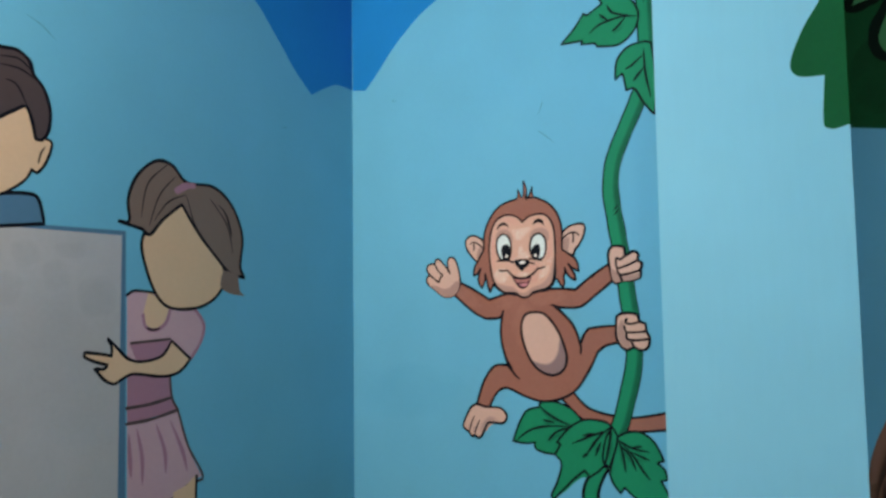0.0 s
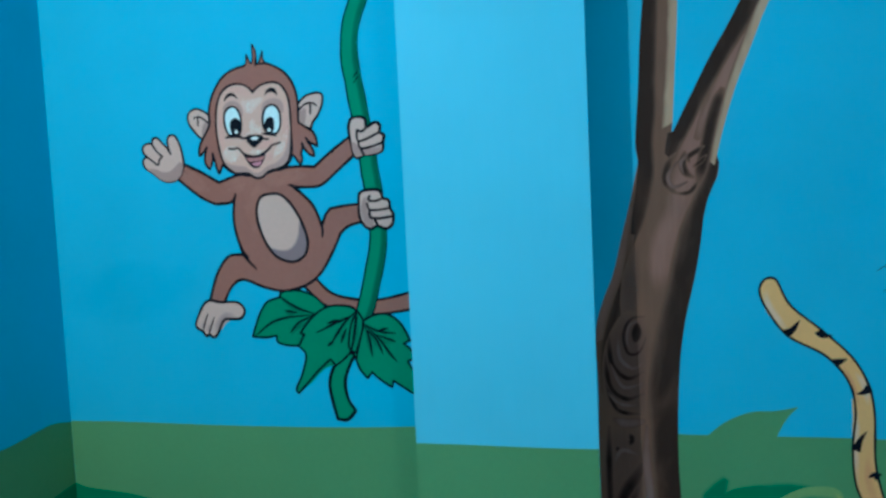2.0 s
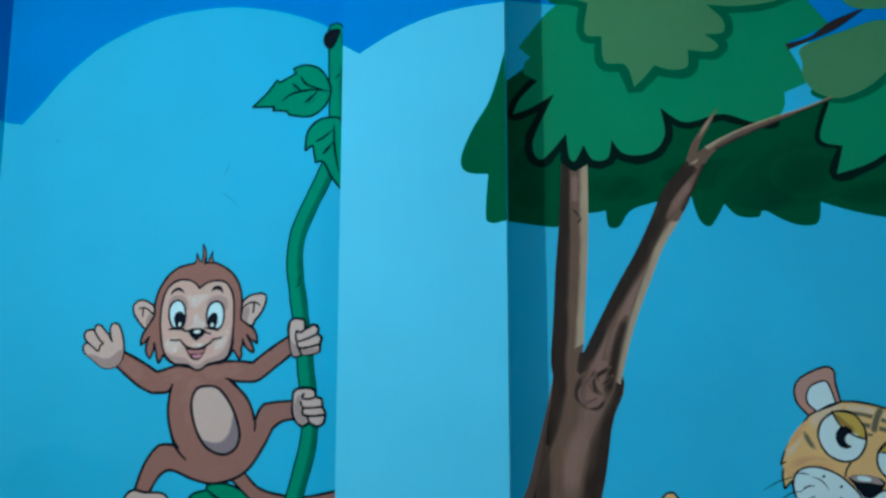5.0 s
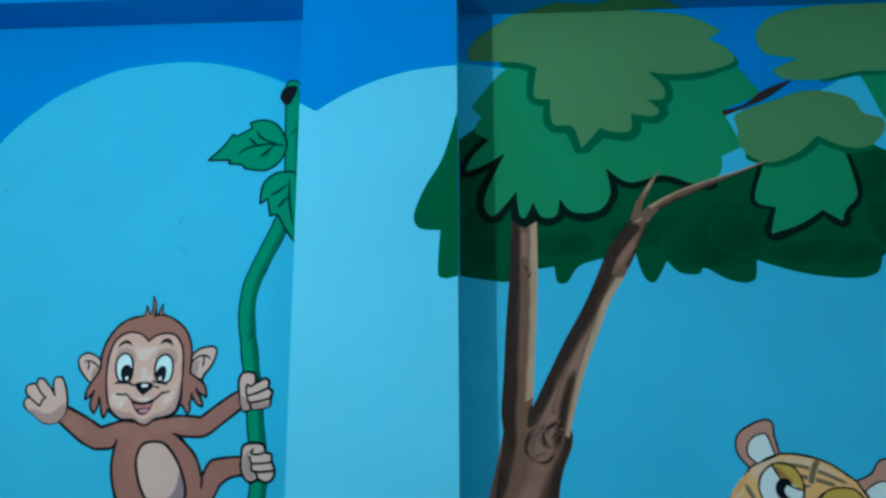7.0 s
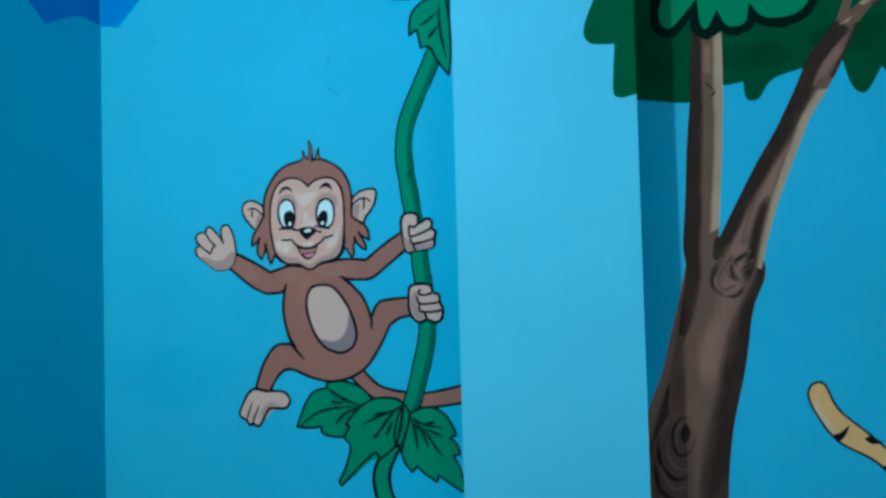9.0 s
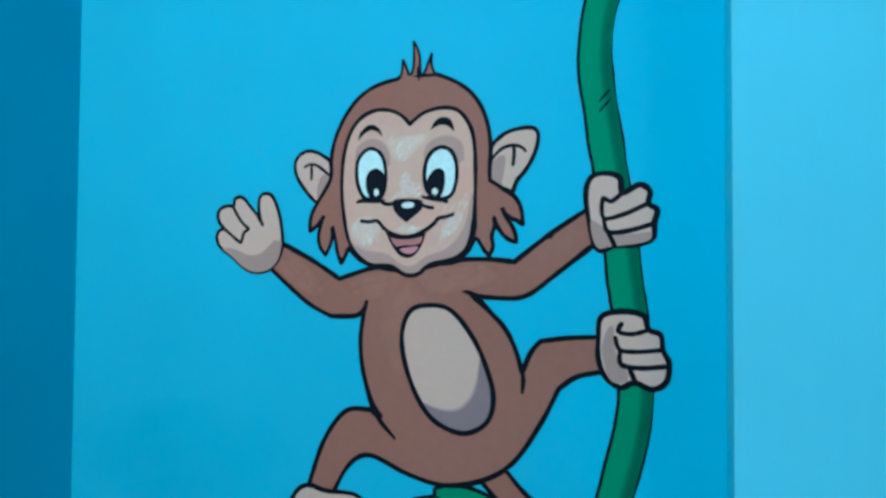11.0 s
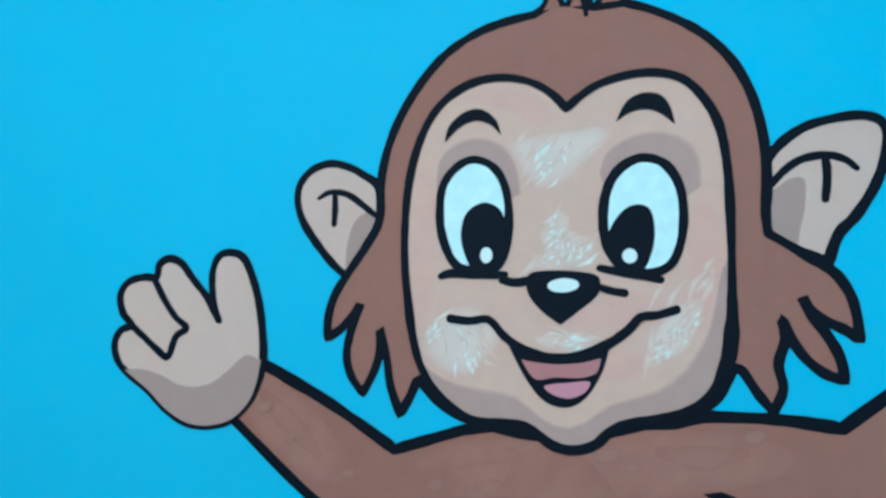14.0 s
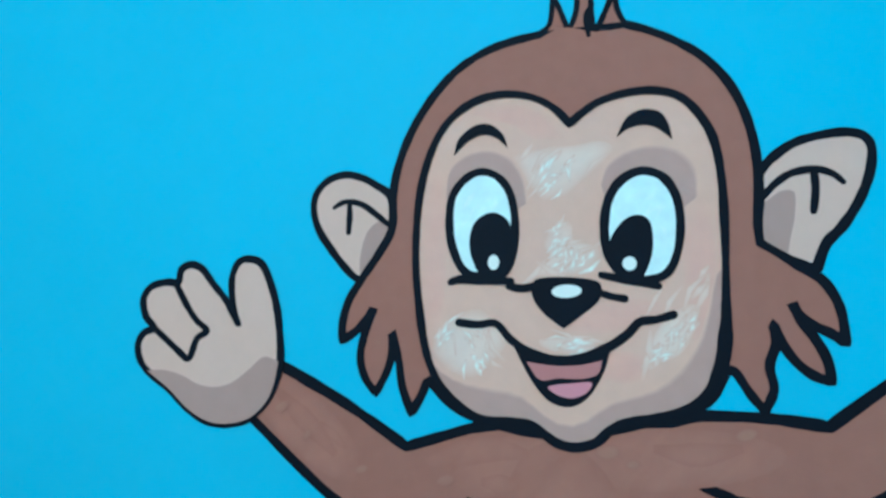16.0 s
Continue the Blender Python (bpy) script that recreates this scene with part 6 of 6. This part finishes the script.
p.shape(PEACH, [(2.674, 1.242, 1), (2.713, 1.260), (2.736, 1.291), (2.758, 1.300), (2.784, 1.287), (2.808, 1.240), (2.803, 1.196), (2.753, 1.153), (2.712, 1.181, 1)], 0.0085)
p.shape(WHITE, [(2.694, 1.216, 1), (2.726, 1.237), (2.751, 1.240), (2.764, 1.218), (2.749, 1.182), (2.719, 1.179)], 0.0065)
p.shape(WHITE, [(2.415, 1.232), (2.429, 1.265), (2.464, 1.287), (2.503, 1.283), (2.531, 1.246), (2.532, 1.203), (2.509, 1.167), (2.473, 1.158), (2.438, 1.174), (2.419, 1.203)], 0.0085)
p.shape(WHITE, [(2.558, 1.152), (2.564, 1.188), (2.593, 1.214), (2.629, 1.224), (2.671, 1.217), (2.696, 1.180), (2.685, 1.137), (2.654, 1.108), (2.604, 1.108), (2.574, 1.123)], 0.0085)
p.shape(YELLOW, [(2.563, 1.184, 1), (2.593, 1.214), (2.629, 1.224), (2.671, 1.217), (2.695, 1.183, 1), (2.625, 1.178)], 0.0065)
p.fill(LINE, oval(*(2.629, 1.157), 0.022, 0.026))
p.shape(YELLOW, [(2.453, 1.286, 1), (2.475, 1.287), (2.509, 1.278), (2.531, 1.246), (2.533, 1.216, 1), (2.506, 1.225), (2.479, 1.242), (2.463, 1.265)], 0.0065)
p.ribbon(UMBER, [(2.457, 1.283), (2.470, 1.268), (2.488, 1.250), (2.510, 1.236)], 0.018, 0.2)
p.fill(LINE, oval(*(2.482, 1.220), 0.024, 0.029))
p.fill(WHITE, oval(*(2.500, 1.215), 0.018, 0.017))
p.stroke(LINE, [(2.453, 1.286), (2.463, 1.265), (2.479, 1.242), (2.506, 1.225), (2.533, 1.216)], 0.0080)
p.stroke(LINE, [(2.491, 1.154), (2.480, 1.138), (2.476, 1.121)], 0.0070)
p.shape(WHITE, [(2.398, 1.026, 1), (2.444, 0.999), (2.531, 0.966, 1), (2.605, 0.971, 1), (2.666, 1.084, 1), (2.435, 1.081, 1)], 0.006)
p.shape(WHITE, [(2.516, 1.062), (2.558, 1.082), (2.614, 1.097), (2.666, 1.084), (2.690, 1.042), (2.661, 1.000), (2.606, 0.978), (2.552, 0.989), (2.527, 1.018)], 0.0080)
ring = curve([(2.345, 1.101), (2.354, 1.126), (2.376, 1.140), (2.411, 1.142), (2.452, 1.128), (2.485, 1.103), (2.511, 1.070), (2.511, 1.046), (2.487, 1.032), (2.439, 1.024), (2.398, 1.026), (2.364, 1.044), (2.349, 1.068)])
p.fill(WHITE, ring)
p.ribbon(GREYWHITE, [(2.385, 1.040), (2.439, 1.034), (2.491, 1.050)], 0.024, 0.3)
p.stroke(LINE, ring, 0.0080, closed=True)
p.fill(LINE, [(2.481, 1.117, 1), (2.500, 1.124), (2.541, 1.123), (2.574, 1.108), (2.561, 1.082), (2.537, 1.065), (2.517, 1.070), (2.498, 1.096)])
p.fill(SHADE, [(2.486, 1.117, 1), (2.504, 1.123), (2.547, 1.121), (2.568, 1.105), (2.560, 1.101), (2.533, 1.106), (2.506, 1.107)])
p.fill(GREYWHITE, oval(*(2.522, 1.115), 0.018, 0.007, -8))
for a in ([(2.348, 1.116), (2.311, 1.105), (2.268, 1.080)], [(2.366, 1.080), (2.331, 1.071), (2.281, 1.027)], [(2.375, 1.051), (2.350, 1.037), (2.324, 1.008)], [(2.347, 1.124), (2.368, 1.126), (2.386, 1.123)], [(2.393, 1.118), (2.416, 1.108), (2.433, 1.085)], [(2.363, 1.081), (2.380, 1.092), (2.399, 1.095)], [(2.375, 1.051), (2.387, 1.063), (2.400, 1.070)]):
    p.stroke(LINE, a, 0.0052, taper=0.75)
for u, v in ((2.422, 1.119), (2.464, 1.094), (2.462, 1.063), (2.426, 1.056), (2.550, 1.051), (2.559, 1.029)):
    p.fill(LINE, oval(u, v, 0.0042, 0.0034))
p.fill(GREYWHITE, [(2.410, 1.007, 1), (2.449, 0.997, 1), (2.450, 0.972, 1), (2.466, 0.988, 1), (2.533, 0.968, 1), (2.537, 0.947, 1), (2.574, 0.953, 1), (2.574, 0.916), (2.525, 0.917), (2.462, 0.932), (2.423, 0.965)])
p.stroke(LINE, [(2.396, 1.029), (2.424, 1.011), (2.449, 0.997, 1), (2.450, 0.972, 1), (2.466, 0.988, 1), (2.533, 0.968, 1), (2.537, 0.947, 1)], 0.0065)
p.stroke(LINE, [(2.407, 1.003), (2.423, 0.965), (2.462, 0.932), (2.525, 0.917), (2.574, 0.916)], 0.0065)

# ---- painted shapes on the side wall ----
p = Paint("west", 0.3)
p.fill(TEAL, [(-2.25, 1.625, 1), (-1.246, 1.569, 1), (-0.944, 1.571, 1), (-0.925, 0.42, 1), (-2.25, 0.42, 1)])
p.fill(BOARD, [(-2.24, 1.605, 1), (-1.246, 1.560, 1), (-0.955, 1.559, 1), (-0.955, 0.43, 1), (-2.24, 0.43, 1)])
for outline in ([(-1.226, 1.524), (-1.177, 1.533), (-1.163, 1.489), (-1.212, 1.469)], [(-1.156, 1.477), (-1.110, 1.491), (-1.088, 1.439), (-1.142, 1.419)], [(-1.067, 1.439), (-0.986, 1.454), (-0.968, 1.370), (-1.051, 1.358)], [(-1.248, 1.462), (-1.200, 1.450), (-1.204, 1.400), (-1.246, 1.388)], [(-1.124, 1.530), (-1.055, 1.534), (-1.054, 1.500), (-1.117, 1.498)]):
    p.blot(GRUBBY, outline)
tagged(p.make("painted_board"), "plain grey-white board painted on the side wall", "mural")
p = motif("west", (0, -0.80, 0.60), "brown, tan and lilac shapes painted on the side wall", 1.0)
p.fill(LILAC, [(-0.938, 1.408, 1), (-0.917, 1.419), (-0.860, 1.414), (-0.806, 1.371), (-0.722, 1.366), (-0.692, 1.325), (-0.701, 1.278), (-0.737, 1.231, 1), (-0.801, 1.285, 1), (-0.807, 1.210, 1), (-0.799, 1.132, 1), (-0.933, 1.126, 1)])
p.fill(MAUVE, [(-0.928, 1.283, 1), (-0.872, 1.288), (-0.805, 1.290, 1), (-0.806, 1.241), (-0.907, 1.239, 1)])
p.fill(MAUVE, [(-0.934, 1.216, 1), (-0.807, 1.196, 1), (-0.799, 1.132, 1), (-0.933, 1.126, 1)])
p.fill(TAN, [(-0.874, 1.417, 1), (-0.803, 1.374, 1), (-0.818, 1.332), (-0.848, 1.316), (-0.879, 1.324), (-0.890, 1.356)])
p.stroke(LINE, [(-0.938, 1.408), (-0.917, 1.419), (-0.860, 1.414), (-0.835, 1.402)], 0.007)
p.stroke(MAUVE, [(-0.890, 1.356), (-0.881, 1.325), (-0.850, 1.316), (-0.820, 1.333), (-0.806, 1.368)], 0.010)
p.stroke(LINE, [(-0.879, 1.324), (-0.862, 1.317), (-0.838, 1.320)], 0.006, taper=0.5)
p.stroke(MAUVE, [(-0.722, 1.366), (-0.692, 1.325), (-0.701, 1.278), (-0.737, 1.231)], 0.010)
p.stroke(DARKHAIR, [(-0.924, 1.286), (-0.872, 1.288), (-0.805, 1.290)], 0.007)
p.fill(MAUVE, [(-0.933, 1.123, 1), (-0.799, 1.132, 1), (-0.778, 1.098, 1), (-0.932, 1.085, 1)])
p.fill(LILAC, [(-0.932, 1.085, 1), (-0.778, 1.096, 1), (-0.745, 0.997), (-0.694, 0.904, 1), (-0.735, 0.898), (-0.790, 0.871), (-0.816, 0.841), (-0.928, 0.858, 1)])
for a in ([(-0.904, 1.070), (-0.887, 0.995), (-0.885, 0.924)], [(-0.846, 1.072), (-0.818, 0.996), (-0.814, 0.936)], [(-0.802, 1.075), (-0.760, 0.984), (-0.744, 0.928)], [(-0.927, 1.060), (-0.918, 0.946)]):
    p.stroke(MAUVE, a, 0.012, taper=0.9)
p.stroke(DARKHAIR, [(-0.933, 1.124), (-0.869, 1.125), (-0.797, 1.134)], 0.009)
p.stroke(DARKHAIR, [(-0.932, 1.085), (-0.863, 1.086), (-0.777, 1.098)], 0.009)
p.stroke(DARKHAIR, [(-0.806, 1.217), (-0.797, 1.134), (-0.777, 1.096), (-0.742, 0.996), (-0.690, 0.903), (-0.734, 0.895), (-0.790, 0.868), (-0.816, 0.841)], 0.007)
p.fill(TAN, [(-0.789, 0.883, 1), (-0.747, 0.892, 1), (-0.711, 0.915, 1), (-0.714, 0.847), (-0.713, 0.759), (-0.716, 0.700, 1), (-0.772, 0.720, 1), (-0.784, 0.786), (-0.790, 0.843)])
p.stroke(LINE, [(-0.712, 0.910), (-0.714, 0.847), (-0.713, 0.759), (-0.716, 0.700)], 0.007)
p.stroke(LINE, [(-0.790, 0.843), (-0.784, 0.786), (-0.772, 0.720)], 0.007)
p.stroke(DARKHAIR, [(-0.782, 0.766), (-0.749, 0.758), (-0.713, 0.754)], 0.016)
p.shape(TAN, [(-0.896, 1.554), (-0.883, 1.478), (-0.845, 1.401), (-0.794, 1.371), (-0.704, 1.374), (-0.640, 1.409), (-0.617, 1.465), (-0.658, 1.550), (-0.772, 1.654), (-0.848, 1.608)], 0.008)
p.shape(HAIR, [(-0.967, 1.595, 1), (-0.935, 1.598), (-0.939, 1.654), (-0.914, 1.717), (-0.859, 1.764), (-0.805, 1.761), (-0.755, 1.720), (-0.660, 1.719), (-0.588, 1.669), (-0.548, 1.583), (-0.556, 1.492), (-0.538, 1.458, 1), (-0.596, 1.472), (-0.647, 1.515), (-0.716, 1.584), (-0.772, 1.657, 1), (-0.832, 1.610), (-0.872, 1.567), (-0.896, 1.579, 1)], 0.0085)
p.fill(HAIR, [(-0.621, 1.481, 1), (-0.564, 1.467, 1), (-0.557, 1.421), (-0.535, 1.403, 1), (-0.595, 1.411), (-0.632, 1.433)])
p.stroke(LINE, [(-0.646, 1.671), (-0.615, 1.646), (-0.595, 1.601), (-0.590, 1.579)], 0.0055, taper=0.8)
p.stroke(LINE, [(-0.821, 1.760), (-0.881, 1.701), (-0.900, 1.610)], 0.0038, taper=0.7)
p.stroke(LINE, [(-0.791, 1.733), (-0.844, 1.675), (-0.875, 1.589)], 0.0038, taper=0.7)
p.stroke(LINE, [(-0.757, 1.686), (-0.724, 1.601), (-0.658, 1.528), (-0.607, 1.471)], 0.0038, taper=0.7)
p.stroke(LINE, [(-0.673, 1.684), (-0.608, 1.611), (-0.585, 1.528)], 0.0038, taper=0.7)
p.stroke(LINE, [(-0.757, 1.686), (-0.816, 1.659), (-0.862, 1.603)], 0.0038, taper=0.7)
p.stroke(MAUVE, [(-0.787, 1.694), (-0.758, 1.710), (-0.733, 1.714)], 0.018)
p.shape(TAN, [(-0.800, 1.285, 1), (-0.737, 1.231, 1), (-0.776, 1.199), (-0.830, 1.193), (-0.915, 1.208), (-0.947, 1.199), (-0.970, 1.189), (-0.997, 1.202), (-1.023, 1.231, 1), (-0.998, 1.228), (-0.989, 1.237, 1), (-1.023, 1.248), (-1.050, 1.262), (-1.048, 1.272, 1), (-1.002, 1.264), (-0.979, 1.258, 1), (-0.978, 1.279), (-0.990, 1.302, 1), (-0.964, 1.278), (-0.932, 1.248), (-0.891, 1.237), (-0.831, 1.247)], 0.0075)
p = motif("west", (0, -1.60, 1.60), "dark brown, tan and teal shapes painted on the side wall", 1.0)
p.shape(TEAL, [(-1.331, 1.610), (-1.253, 1.630), (-1.198, 1.637), (-1.169, 1.628), (-1.154, 1.572, 1), (-1.329, 1.549, 1)], 0.008)
p.shape(TAN, [(-1.336, 1.789), (-1.234, 1.837), (-1.197, 1.846), (-1.180, 1.766, 1), (-1.162, 1.768), (-1.142, 1.764), (-1.143, 1.742), (-1.156, 1.708), (-1.173, 1.687), (-1.185, 1.693, 1), (-1.199, 1.668), (-1.227, 1.644), (-1.264, 1.624), (-1.331, 1.610)], 0.006)
p.stroke(LINE, [(-1.156, 1.750), (-1.166, 1.732), (-1.171, 1.708)], 0.004, taper=0.5)
p.shape(DARKHAIR, [(-1.341, 1.959), (-1.261, 1.954), (-1.225, 1.957), (-1.197, 1.940), (-1.186, 1.910), (-1.162, 1.883), (-1.146, 1.834), (-1.149, 1.788), (-1.164, 1.764), (-1.179, 1.764, 1), (-1.187, 1.801), (-1.202, 1.833), (-1.231, 1.817), (-1.335, 1.763)], 0.0075)
p.stroke(LINE, [(-1.260, 1.916), (-1.217, 1.916), (-1.183, 1.901)], 0.004, taper=0.6)
p.stroke(LINE, [(-1.261, 1.934), (-1.220, 1.938), (-1.189, 1.916)], 0.004, taper=0.6)
p.stroke(LINE, [(-1.248, 1.885), (-1.223, 1.878), (-1.200, 1.837)], 0.004, taper=0.6)

# ---- painted crown on the underside of the beam ----
mesh = bpy.data.meshes.new("painted_patch")
mesh.from_pydata([(0, 0, 0), (0.10, -0.06, 0), (0.22, -0.045, 0), (0.33, -0.10, 0), (0.44, -0.05, 0), (0.50, 0, 0)], [], [(0, 1, 2, 3, 4, 5)])
mesh.materials.append(CROWN_LIGHT)
patch = new("painted_patch", mesh)
patch.location = (1.80, -0.004, SOFFIT - 0.0008)
tagged(patch, "olive green leaf tips painted under the beam", "mural")
